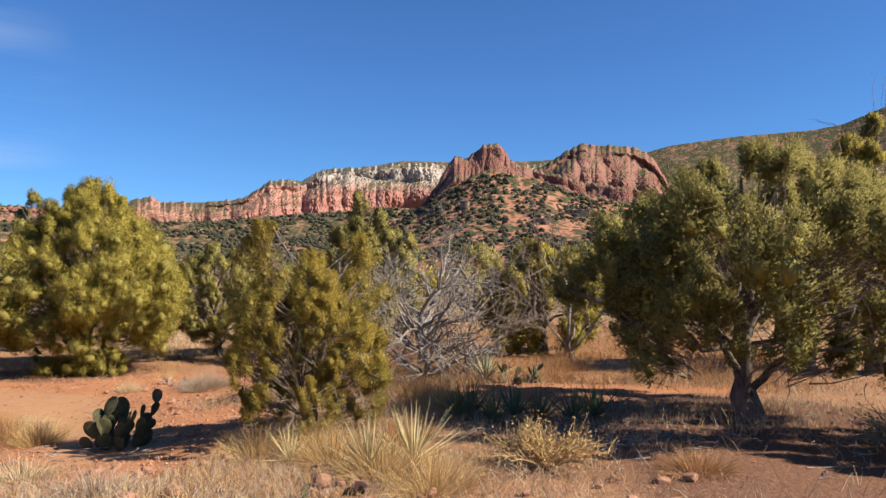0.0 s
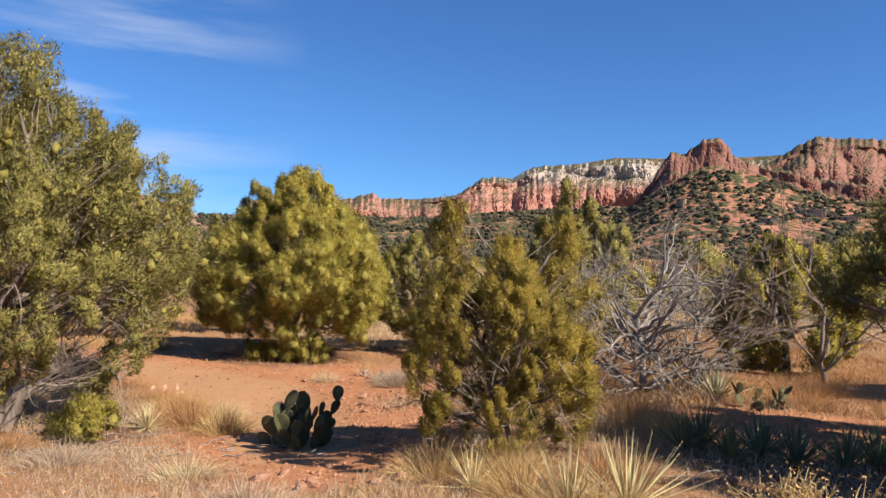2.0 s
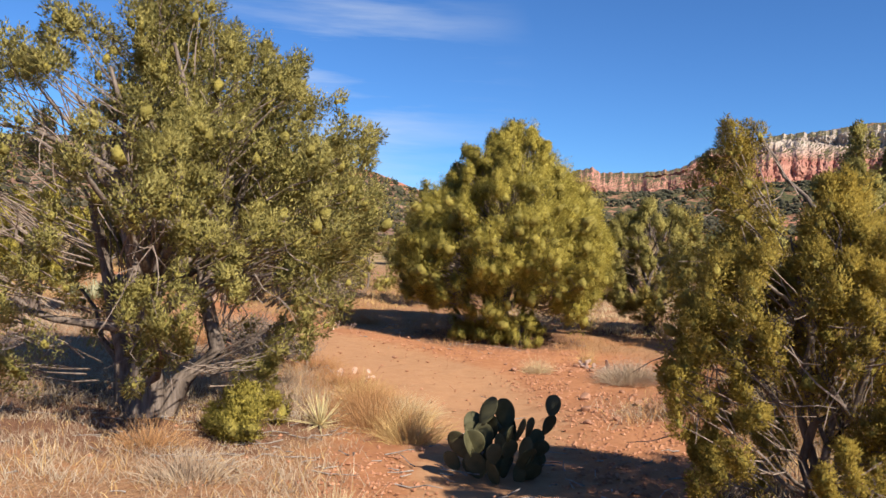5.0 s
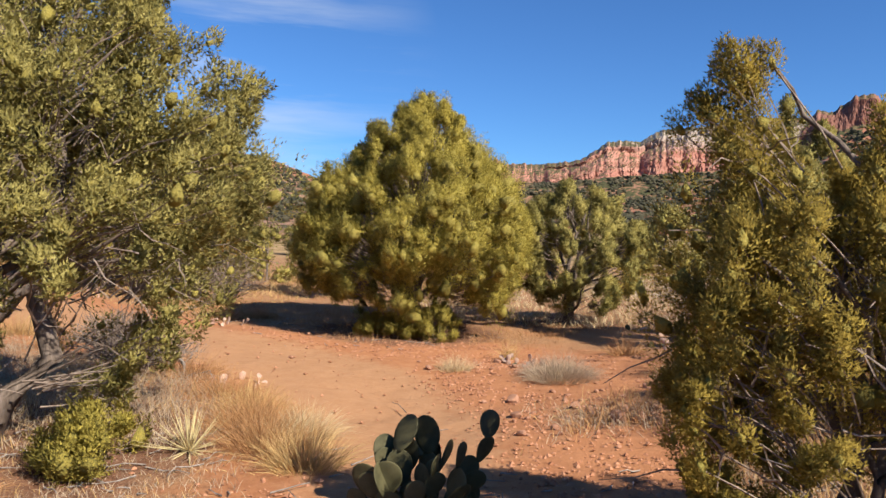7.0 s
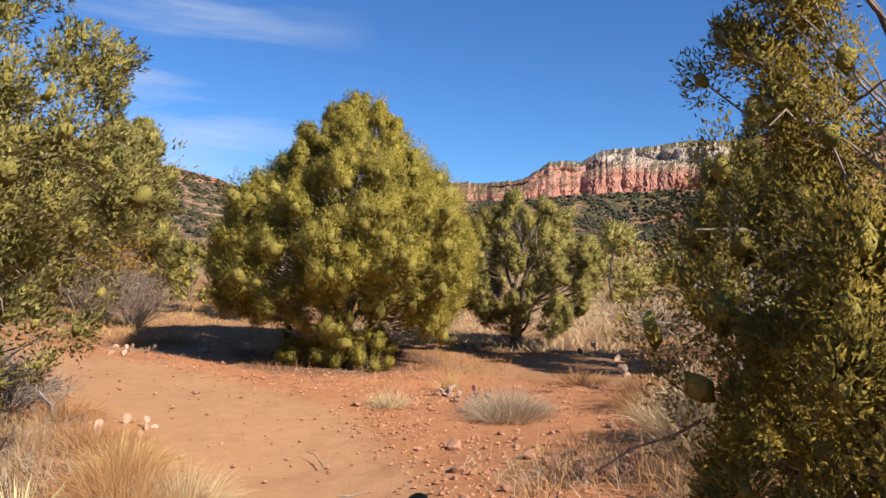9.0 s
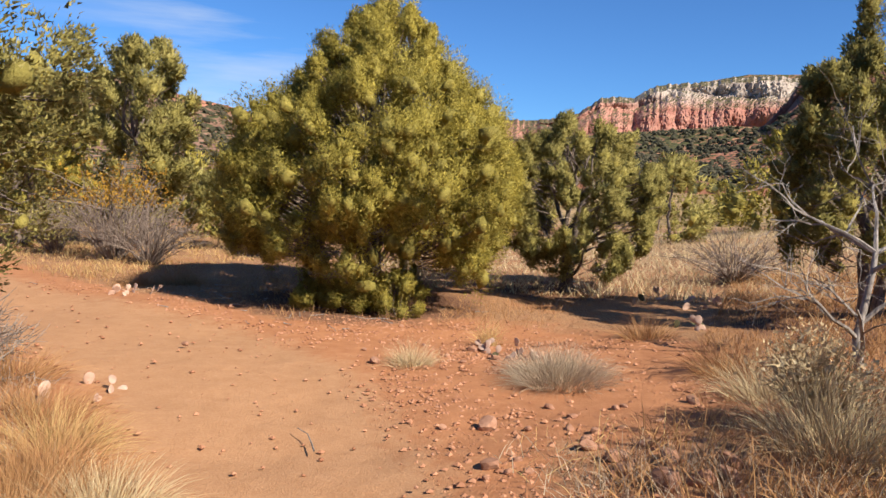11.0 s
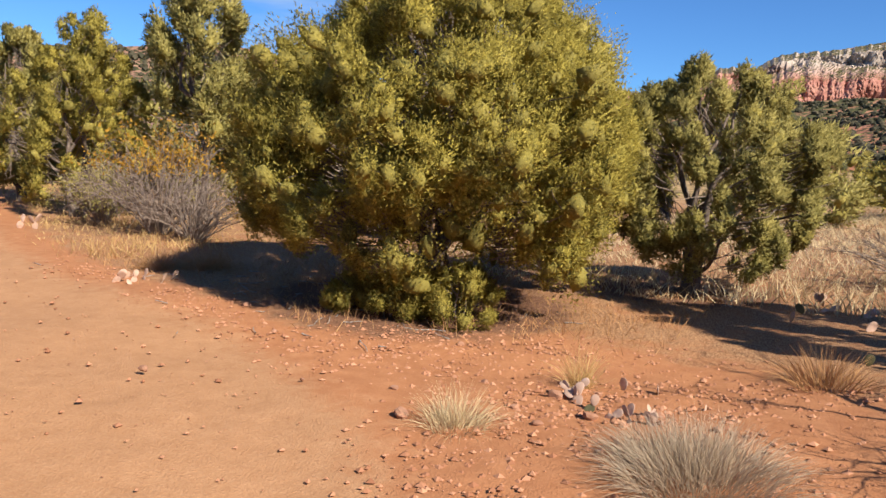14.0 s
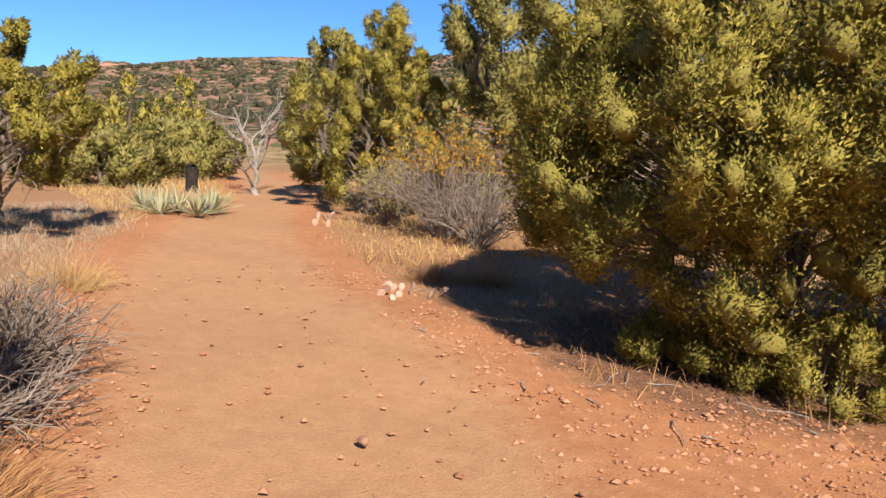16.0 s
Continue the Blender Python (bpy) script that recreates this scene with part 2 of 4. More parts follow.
M_REDHILL = hill_mat("bare_red_hill", (0.29, 0.115, 0.07), (0.40, 0.185, 0.12), 0.30, 0.36)
M_STUCCO = simple_mat("tan_stucco", (0.26, 0.19, 0.14), (0.36, 0.27, 0.20), 0.8, 0.95, 0.01)
M_ROOF = simple_mat("flat_grey_roof", (0.34, 0.25, 0.20), (0.42, 0.33, 0.27), 0.8, 0.95, 0.01)
M_PANE = simple_mat("dark_window_glass", (0.02, 0.025, 0.03), (0.03, 0.035, 0.04), 1, 0.1, 0.0, 0, 0.5)
M_POST = simple_mat("charred_dark_wood", (0.018, 0.014, 0.012), (0.05, 0.04, 0.032), 20, 0.9, 0.006)


# ---- mesh helpers ----
rng = np.random.default_rng(7)


def mesh_of(name, verts, faces, mat, smooth=False, attrs=None, normals=None):
    """A mesh from arrays of corners and of equal-sided faces."""
    verts, faces = np.asarray(verts, np.float32), np.asarray(faces, np.int32)
    k = faces.shape[1]
    me = bpy.data.meshes.new(name)
    me.vertices.add(len(verts))
    me.vertices.foreach_set("co", verts.ravel())
    me.loops.add(faces.size)
    me.loops.foreach_set("vertex_index", faces.ravel())
    me.polygons.add(len(faces))
    me.polygons.foreach_set("loop_start", np.arange(0, faces.size, k, dtype=np.int32))
    me.polygons.foreach_set("use_smooth", np.full(len(faces), smooth))
    for key, vals in (attrs or {}).items():
        me.attributes.new(key, "FLOAT", "POINT").data.foreach_set("value", np.asarray(vals, np.float32))
    me.materials.append(mat)
    me.update(calc_edges=True)
    if normals is not None:
        me.normals_split_custom_set_from_vertices(np.asarray(normals, np.float32))
    else:
        me.validate()
    return me


def part(name, me, parent, label=""):
    ob = new(name, me)
    ob.parent = parent
    return tagged(ob, label) if label else ob


def thing(name, x, y, label, category, group="", z=None, turn=0.0, kind=""):
    ob = new(name)
    ob.matrix_basis = pose(x, y, ground(x, y) if z is None else z, 0, 0, turn)
    return tagged(ob, label, category, group, kind)


def unit(v):
    return v / np.maximum(np.linalg.norm(v, axis=-1, keepdims=True), 1e-9)


class Soup:
    """Collects pieces of one mesh."""

    def __init__(self):
        self.v, self.f, self.n = [], [], 0

    def add(self, v, f):
        self.v.append(np.asarray(v, np.float32))
        self.f.append(np.asarray(f, np.int64) + self.n)
        self.n += len(v)

    def tube(self, pts, r0, r1, sides=6, flare=0.0):
        pts = np.asarray(pts, float)
        n = len(pts)
        d = unit(np.gradient(pts, axis=0))
        ref = np.where(np.abs(d[:, 2:3]) > 0.9, np.array([[1.0, 0, 0]]), np.array([[0, 0, 1.0]]))
        a = unit(np.cross(d, ref))
        b = np.cross(d, a)
        r = np.linspace(r0, r1, n)
        r[0] *= 1 + flare
        ang = np.arange(sides) * 2 * np.pi / sides
        ring = a[:, None] * np.cos(ang)[None, :, None] + b[:, None] * np.sin(ang)[None, :, None]
        v = (pts[:, None] + ring * r[:, None, None]).reshape(-1, 3)
        i = np.arange(n - 1)[:, None] * sides
        j = np.arange(sides)[None]
        k = (j + 1) % sides
        f = np.stack([i + j, i + k, i + sides + k, i + sides + j], -1).reshape(-1, 4)
        self.add(v, f)

    def mesh(self, name, mat, smooth=False):
        return mesh_of(name, np.concatenate(self.v), np.concatenate(self.f), mat, smooth)


def bent(a, b, n=6, wob=0.1, sag=0.0, r=None):
    """A crooked line from a to b."""
    r = r or rng
    a, b = np.asarray(a, float), np.asarray(b, float)
    t = np.linspace(0, 1, n)[:, None]
    p = a + (b - a) * t
    w = r.normal(0, 1, (n, 3)) * wob * np.linalg.norm(b - a) * 0.5
    w = np.cumsum(w, axis=0) * 0.5
    w -= w[0] + (w[-1] - w[0]) * t
    p += w
    p[:, 2:3] -= sag * t * (1 - t) * 4
    return p


def blades(base, way, length, width, bend, segs=1):
    """Thin tapered blades: triangles when segs is 1, else curved strips of quads."""
    n = len(base)
    side = unit(np.cross(way, rng.normal(0, 1, (n, 3))))
    if segs == 1:
        w = side * (width / 2)[:, None]
        v = np.stack([base - w, base + w, base + way * length[:, None]], 1)
        return v.reshape(-1, 3), (np.arange(n)[:, None] * 3 + np.arange(3)[None])
    rows = []
    for k in range(segs + 1):
        t = k / segs
        c = base + way * (length * t)[:, None] + np.array([0, 0, -1.0]) * (bend * t * t)[:, None]
        w = width * (1 - t) * 0.5 + width * 0.04
        rows += [c - side * w[:, None], c + side * w[:, None]]
    v = np.stack(rows, 1).reshape(-1, 3)
    m = 2 * (segs + 1)
    q = np.array([[2 * k, 2 * k + 1, 2 * k + 3, 2 * k + 2] for k in range(segs)])
    f = (np.arange(n)[:, None, None] * m + q[None]).reshape(-1, 4)
    return v, f


def smooth(x, a, b):
    t = np.clip((x - a) / (b - a), 0, 1)
    return t * t * (3 - 2 * t)


# ---- the ground ----
def wobble(x, y, s, k):
    return np.sin(x * s + 1.3 * k + 1.7 * np.sin(y * s * 0.7 + k)) * np.cos(y * s * 1.13 + 0.7 * k + 1.1 * np.sin(x * s * 0.6 - k))


def ground(x, y):
    """The height of the ground: a bank that falls away to the trail on the west."""
    z = -0.45 * smooth(-x, -0.5, 5.6) * smooth(y, 1.5, 9.5)
    z = z + 0.03 * wobble(x, y, 0.9, 1) * smooth(np.hypot(x, y), 1, 4) + 0.012 * wobble(x, y, 2.7, 2)
    far = np.hypot(x + 4, y - 11)
    z = z + 0.25 * smooth(y, 15, 24) * smooth(x, -9, -3)
    z = z - 0.6 * smooth(far, 25, 80) + 9.0 * smooth(far, 120, 600) * (0.6 + 0.4 * wobble(x, y, 0.006, 3))
    out = z + (far > 40) * 0.5 * wobble(x, y, 0.05, 4) * smooth(far, 40, 90)
    return float(out) if np.isscalar(x) else out


TRAIL = [(-3.3, 7.6, 0.55), (-4.7, 10.0, 0.9), (-6.4, 11.7, 1.05), (-8.6, 12.5, 1.15), (-11.5, 12.9, 1.1), (-14.5, 13.9, 0.95), (-18.5, 15.6, 0.9), (-24, 18.5, 0.9), (-34, 21, 0.9)]


def trail_gap(x, y):
    """How far a place lies outside the trail's edge (below 0: on it)."""
    best = np.full(np.shape(x), 1e9)
    for (ax, ay, aw), (bx, by, bw) in zip(TRAIL, TRAIL[1:]):
        dx, dy = bx - ax, by - ay
        t = np.clip(((x - ax) * dx + (y - ay) * dy) / (dx * dx + dy * dy), 0, 1)
        best = np.minimum(best, np.hypot(x - ax - t * dx, y - ay - t * dy) - (aw + t * (bw - aw)))
    return best


def bare(x, y):
    """1 on the open stony ground round the trail, 0 in the grass."""
    a = 1 - smooth(np.hypot((x + 5.2) / 2.6, (y - 12.9) / 2.3), 0.75, 1.25)
    b = 1 - smooth(np.hypot((x + 2.75) / 0.75, (y - 8.2) / 2.2), 0.7, 1.3)
    c = (1 - smooth(np.hypot((x - 1.8) / 2.2, (y - 9.6) / 0.9), 0.6, 1.3)) * 0.9
    d = 1 - smooth(trail_gap(x, y), 0.0, 0.9)
    return np.clip(np.maximum.reduce([a, b, c, d]), 0, 1)


def build_ground():
    n, a, umax = 430, 2.6, 8.05
    u = np.linspace(-umax, umax, n)
    s = a * np.sinh(u) * (1 + 0.0 * u)
    gx, gy = np.meshgrid(s - 4, s + 10, indexing="ij")
    gz = ground(gx, gy)
    gap = trail_gap(gx, gy)
    gz = gz - 0.035 * (1 - smooth(gap, -0.5, 0.3))
    near = np.exp(-((gx + 4) ** 2 + (gy - 10) ** 2) / 250)
    gz = gz + near * rng.normal(0, 0.006, gz.shape)
    v = np.stack([gx, gy, gz], -1).reshape(-1, 3)
    i, j = np.meshgrid(np.arange(n - 1), np.arange(n - 1), indexing="ij")
    i, j = i.ravel(), j.ravel()
    f = np.stack([i * n + j, (i + 1) * n + j, (i + 1) * n + j + 1, i * n + j + 1], -1)
    sand = 1 - smooth(gap, -0.75, 0.65)
    far = np.hypot(gx + 4, gy - 10)
    litter = np.clip(1 - bare(gx, gy), 0, 1) * 0.75
    # needle litter under the crowns; discs beyond them darken ground in tree shade
    duff_shade = 0 * gx
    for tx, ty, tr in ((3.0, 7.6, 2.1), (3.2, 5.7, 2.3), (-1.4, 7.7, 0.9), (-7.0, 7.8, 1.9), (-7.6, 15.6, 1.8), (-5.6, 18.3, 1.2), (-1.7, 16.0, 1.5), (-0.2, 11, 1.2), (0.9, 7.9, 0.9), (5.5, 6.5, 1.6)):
        duff_shade = np.maximum(duff_shade, 1 - smooth(np.hypot(gx - tx, gy - ty), tr * 0.6, tr * 1.15))
    ob = new("ground", mesh_of("ground", v, f, M_GROUND, True, {"sand": sand.ravel(), "litter": litter.ravel(), "duff_shade": duff_shade.ravel(), "scrub": smooth(far, 22, 60).ravel()}))
    tagged(ob, "red-orange desert soil with a worn sandy trail", "ground", kind="structure")


build_ground()


# ---- mountains and hills ----
def value_noise(x, y, seed):
    """Smooth irregular noise from 0 to 1."""
    g = np.random.default_rng(seed + 100).random((64, 1024))
    xi, yi = np.floor(x).astype(int), np.floor(y).astype(int)
    u, v = x - xi, y - yi
    u, v = u * u * (3 - 2 * u), v * v * (3 - 2 * v)
    at = lambda a, b: g[b % 64, a % 1024]
    return (at(xi, yi) * (1 - u) + at(xi + 1, yi) * u) * (1 - v) + (at(xi, yi + 1) * (1 - u) + at(xi + 1, yi + 1) * u) * v


def range_of(name, dist, skyline, foot, mat, label, depth, cliffs, flute, seed, step=0.09, jag=0.0012, category="mountain", turn=0.0, rough=1.0):
    """A range at that distance: skyline gives bearing and slope of the rim as seen from the walk's start;
    cliffs gives (share of height, share of depth) from foot to rim; turn swings its eastern end away."""
    az = np.arange(skyline[0][0], skyline[-1][0], step)
    el = np.interp(az, [p[0] for p in skyline], [p[1] for p in skyline])
    el = el + jag * (0.2 if cliffs is SLOPE else 1) * (wobble(az, az * 0, 6.1, seed) + 0.7 * wobble(az, az * 0, 14.3, seed + 2) )
    rows = 44 if cliffs is SLOPE else 84
    q = np.linspace(0, 1, rows)
    hs = np.interp(q, np.linspace(0, 1, len(cliffs)), [c[0] for c in cliffs])
    ds = np.interp(q, np.linspace(0, 1, len(cliffs)), [c[1] for c in cliffs])
    A, H = np.meshgrid(az, hs, indexing="ij")
    D = np.meshgrid(az, ds, indexing="ij")[1]
    E = el[:, None]
    H = np.clip(H + (0.05 if cliffs is SLOPE else 0.16) * np.sin(np.pi * H) * (value_noise(A * 0.12 + 300, H, seed) + 0.6 * value_noise(A * (0.3 if cliffs is SLOPE else 0.8) + 300, H, seed + 1) - 0.8), 0, 1)
    # buttresses and gullies: long swells, then narrower and shallower ones
    k = dist * math.pi / 180
    ridge = 0 * A
    for wide_m, deep in ((620, 1.0), (240, 0.55), (100, 0.3), (48, 0.17), (24, 0.08)):
        deep = deep * (0.06 if cliffs is SLOPE and wide_m < 300 else 1)
        n_ = value_noise(A * k / (wide_m * dist / 3000), H * (1.5 if wide_m > 200 else 3), seed)
        ridge = ridge + deep * (2 * np.abs(2 * n_ - 1) ** 0.7 - 1)
    body = 0.15 + 0.85 * smooth(H, 0.2, 0.45)
    grain = (0.0 if cliffs is SLOPE else 0.03) * rng.normal(0, 1, A.shape)
    swing = 1 + turn * ((A - A.min()) / (A.max() - A.min()) - 0.5)
    r = (dist + depth * (D - 1) - flute * ridge * body + flute * grain * body) * swing
    z = 1.5 + (foot + (E - foot) * H) * (dist + depth * (D - 1)) * swing
    x, y = r * np.sin(np.radians(A)), r * np.cos(np.radians(A))
    back = 2
    X = np.concatenate([x, x[:, -1:] * 1.25], 1)
    Y = np.concatenate([y, y[:, -1:] * 1.25], 1)
    Z = np.concatenate([z, z[:, -1:] * 0.9], 1)
    Z[:, 0] = -20
    m, n = X.shape
    i, j = np.meshgrid(np.arange(m - 1), np.arange(n - 1), indexing="ij")
    i, j = i.ravel(), j.ravel()
    f = np.stack([i * n + j, (i + 1) * n + j, (i + 1) * n + j + 1, i * n + j + 1], -1)
    ob = new(name, mesh_of(name, np.stack([X, Y, Z], -1).reshape(-1, 3), f, mat, False))
    tagged(ob, label, category, kind="structure")
    return np.stack([x, y, z], -1)[:, 1:-1]


def unit_ball(fine):
    bm = bmesh.new()
    bmesh.ops.create_icosphere(bm, subdivisions=fine, radius=1)
    v, f = np.array([x.co[:] for x in bm.verts]), np.array([[x.index for x in q.verts] for q in bm.faces])
    bm.free()
    return v, f


COARSE_BALL = unit_ball(1)


def scrub_on(grid, count, size, low, high, label, seed, mat):
    """Dark shrubs strewn over a slope, thicker in patches, between two shares of its height."""
    g = np.random.default_rng(seed)
    m, n = grid.shape[:2]
    a, b = g.random(count * 3) * (m - 2), (low + (high - low) * g.random(count * 3)) * (n - 2)
    keep = value_noise(a * 60 / m, b * 9 / n, seed) + 0.35 * g.random(count * 3) > 0.55
    a, b = a[keep][:count], b[keep][:count]
    i, j = a.astype(int), b.astype(int)
    u, w = (a - i)[:, None], (b - j)[:, None]
    at = (grid[i, j] * (1 - u) + grid[i + 1, j] * u) * (1 - w) + (grid[i, j + 1] * (1 - u) + grid[i + 1, j + 1] * u) * w
    ball, tri = COARSE_BALL
    k = len(at)
    s = size * (0.35 + 0.9 * g.random((k, 1, 1)) ** 1.6)
    v = ball[None] * (0.7 + 0.6 * g.random((k, len(ball), 1))) * s * np.array([1, 1, 0.8]) + at[:, None] + np.array([0, 0, 0.35]) * s
    f = (np.arange(k)[:, None, None] * len(ball) + tri[None]).reshape(-1, 3)
    tagged(new("hillside_scrub", mesh_of("hillside_scrub", v.reshape(-1, 3), f, mat)), label, "scrub", kind="stuff")


CLIFF = [(0, 0), (0.14, 0.32), (0.30, 0.58), (0.38, 0.65), (0.62, 0.70), (0.70, 0.74), (0.94, 0.80), (1.0, 1.0)]
SLOPE = [(0, 0), (0.2, 0.25), (0.45, 0.55), (0.7, 0.8), (0.9, 0.93), (1.0, 1.0)]
BUTTE = [(0, 0), (0.25, 0.3), (0.5, 0.58), (0.58, 0.66), (0.72, 0.70), (0.76, 0.82), (0.97, 0.88), (1.0, 1.0)]
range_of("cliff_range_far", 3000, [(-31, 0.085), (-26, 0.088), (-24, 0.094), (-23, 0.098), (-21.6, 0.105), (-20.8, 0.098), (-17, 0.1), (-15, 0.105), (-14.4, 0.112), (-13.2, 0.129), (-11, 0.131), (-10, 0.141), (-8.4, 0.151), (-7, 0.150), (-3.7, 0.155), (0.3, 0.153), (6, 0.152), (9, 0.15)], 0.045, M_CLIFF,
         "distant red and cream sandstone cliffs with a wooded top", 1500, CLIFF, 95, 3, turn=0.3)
range_of("mesa_top_far", 4100, [(-33, 0.06), (-25, 0.086), (-20, 0.0945), (-14, 0.103), (-11, 0.120), (-8, 0.143), (-3, 0.157), (3, 0.154), (8, 0.156), (12, 0.16)], 0.03, M_FOREST,
         "distant wooded mesa rim behind the cliffs", 1200, SLOPE, 10, 5, jag=0.0006)
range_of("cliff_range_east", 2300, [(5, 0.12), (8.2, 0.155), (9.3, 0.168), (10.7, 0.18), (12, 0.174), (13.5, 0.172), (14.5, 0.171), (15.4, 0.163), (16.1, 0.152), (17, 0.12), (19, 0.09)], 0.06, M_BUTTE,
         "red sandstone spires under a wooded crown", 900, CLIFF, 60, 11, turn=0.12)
range_of("mesa_east", 3600, [(11, 0.14), (15, 0.16), (17.3, 0.169), (21.6, 0.175), (26.7, 0.176), (28.5, 0.18), (31, 0.196), (36, 0.21), (48, 0.20), (60, 0.15), (75, 0.09), (100, 0.05)], 0.03, M_FOREST,
         "blue-shaded wooded mesa in the distance", 1500, SLOPE, 14, 14, jag=0.0008)
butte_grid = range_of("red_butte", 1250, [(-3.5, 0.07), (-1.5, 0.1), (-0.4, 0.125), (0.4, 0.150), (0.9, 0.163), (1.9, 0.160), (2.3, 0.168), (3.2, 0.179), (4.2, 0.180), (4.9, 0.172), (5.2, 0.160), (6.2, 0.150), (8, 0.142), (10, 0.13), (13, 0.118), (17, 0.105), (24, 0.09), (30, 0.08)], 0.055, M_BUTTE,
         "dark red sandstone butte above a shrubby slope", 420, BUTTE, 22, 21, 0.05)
slope_grid = range_of("butte_slope", 900, [(-16, 0.045), (-9, 0.055), (-5, 0.068), (-2, 0.088), (0, 0.115), (2, 0.134), (4, 0.142), (7, 0.134), (10, 0.113), (14, 0.096), (20, 0.088), (30, 0.075), (45, 0.05)], 0.02, M_SLOPE,
         "red slope covered in dark shrubs below the butte", 420, SLOPE, 10, 8, 0.08, 0.0012, "hillside")
foothill_grid = range_of("wooded_foothill", 1500, [(-50, 0.05), (-38, 0.06), (-30, 0.068), (-22, 0.07), (-17, 0.073), (-13, 0.082), (-9, 0.087), (-4, 0.094), (2, 0.09), (8, 0.08)], 0.0, M_FOREST,
         "dark wooded foothill below the cliffs", 700, SLOPE, 14, 4, 0.15, 0.001, "hill")
west_grid = range_of("stony_hill_west", 420, [(-125, 0.04), (-100, 0.05), (-86, 0.06), (-81, 0.066), (-77, 0.075), (-72, 0.09), (-67, 0.098), (-62, 0.102), (-56, 0.112), (-51, 0.12), (-48, 0.122), (-46.3, 0.112), (-45, 0.1), (-42, 0.09), (-39, 0.078), (-35, 0.06), (-30, 0.04)], -0.01, M_HILL,
         "stony brown hill dotted with dark shrubs", 260, SLOPE, 6, 17, 0.12, 0.0012, "hill")
redhill_grid = range_of("red_hill_west", 620, [(-56, 0.09), (-51, 0.118), (-48.5, 0.126), (-46, 0.118), (-44, 0.104), (-41, 0.097), (-38, 0.085), (-34, 0.06), (-28, 0.03)], 0.0, M_REDHILL,
         "bare red hill with scattered shrubs", 200, SLOPE, 8, 9, 0.1, 0.001, "hill")
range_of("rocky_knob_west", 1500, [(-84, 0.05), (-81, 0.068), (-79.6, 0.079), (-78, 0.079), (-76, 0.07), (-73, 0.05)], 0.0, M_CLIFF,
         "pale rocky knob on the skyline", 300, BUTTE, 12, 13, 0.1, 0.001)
range_of("hills_south", 1800, [(98, 0.05), (130, 0.06), (170, 0.05), (205, 0.07), (240, 0.05)], 0.0, M_SLOPE,
         "low shrubby hills behind the walk", 600, SLOPE, 20, 6, 0.8, 0.002, "hill")

scrub_on(butte_grid, 3500, 3.4, 0.0, 0.5, "dark shrubs dotted over the red butte", 71, M_SCRUB)
scrub_on(slope_grid, 7000, 2.9, 0.0, 1.0, "dark shrubs dotted over the red slope", 72, M_SCRUB)
scrub_on(foothill_grid, 6000, 5.0, 0.1, 1.0, "dark wood on the distant foothill", 73, M_SCRUB)
scrub_on(west_grid, 3600, 1.7, 0.2, 1.0, "dark shrubs dotted over the stony hill", 74, M_SCRUB)
scrub_on(redhill_grid, 2500, 1.9, 0.2, 1.0, "dark shrubs dotted over the red hill", 75, M_SCRUB)


# ---- trees and shrubs ----
def crown_radius(h, shape):
    """Share of the full crown radius at the share h of its height."""
    if shape == "dome":
        return np.where(h < 0.3, 0.78 + 0.22 * np.sin(h / 0.3 * np.pi / 2), np.clip(1 - (np.maximum(h - 0.3, 0) / 0.72) ** 1.2, 0, 1) ** 0.82)
    if shape == "bush":
        return np.where(h < 0.35, 0.6 + 0.4 * np.sin(h / 0.35 * np.pi / 2), np.clip(1 - (np.maximum(h - 0.35, 0) / 0.68) ** 2.2, 0, 1) ** 0.6)
    if shape == "tall":
        return np.where(h < 0.25, 0.55 + 1.8 * h, np.clip(1 - (np.maximum(h - 0.25, 0) / 0.8) ** 1.6, 0, 1) ** 0.8)
    return np.clip(1 - np.abs(h - 0.5) ** 2 * 3.2, 0.05, 1) ** 0.6


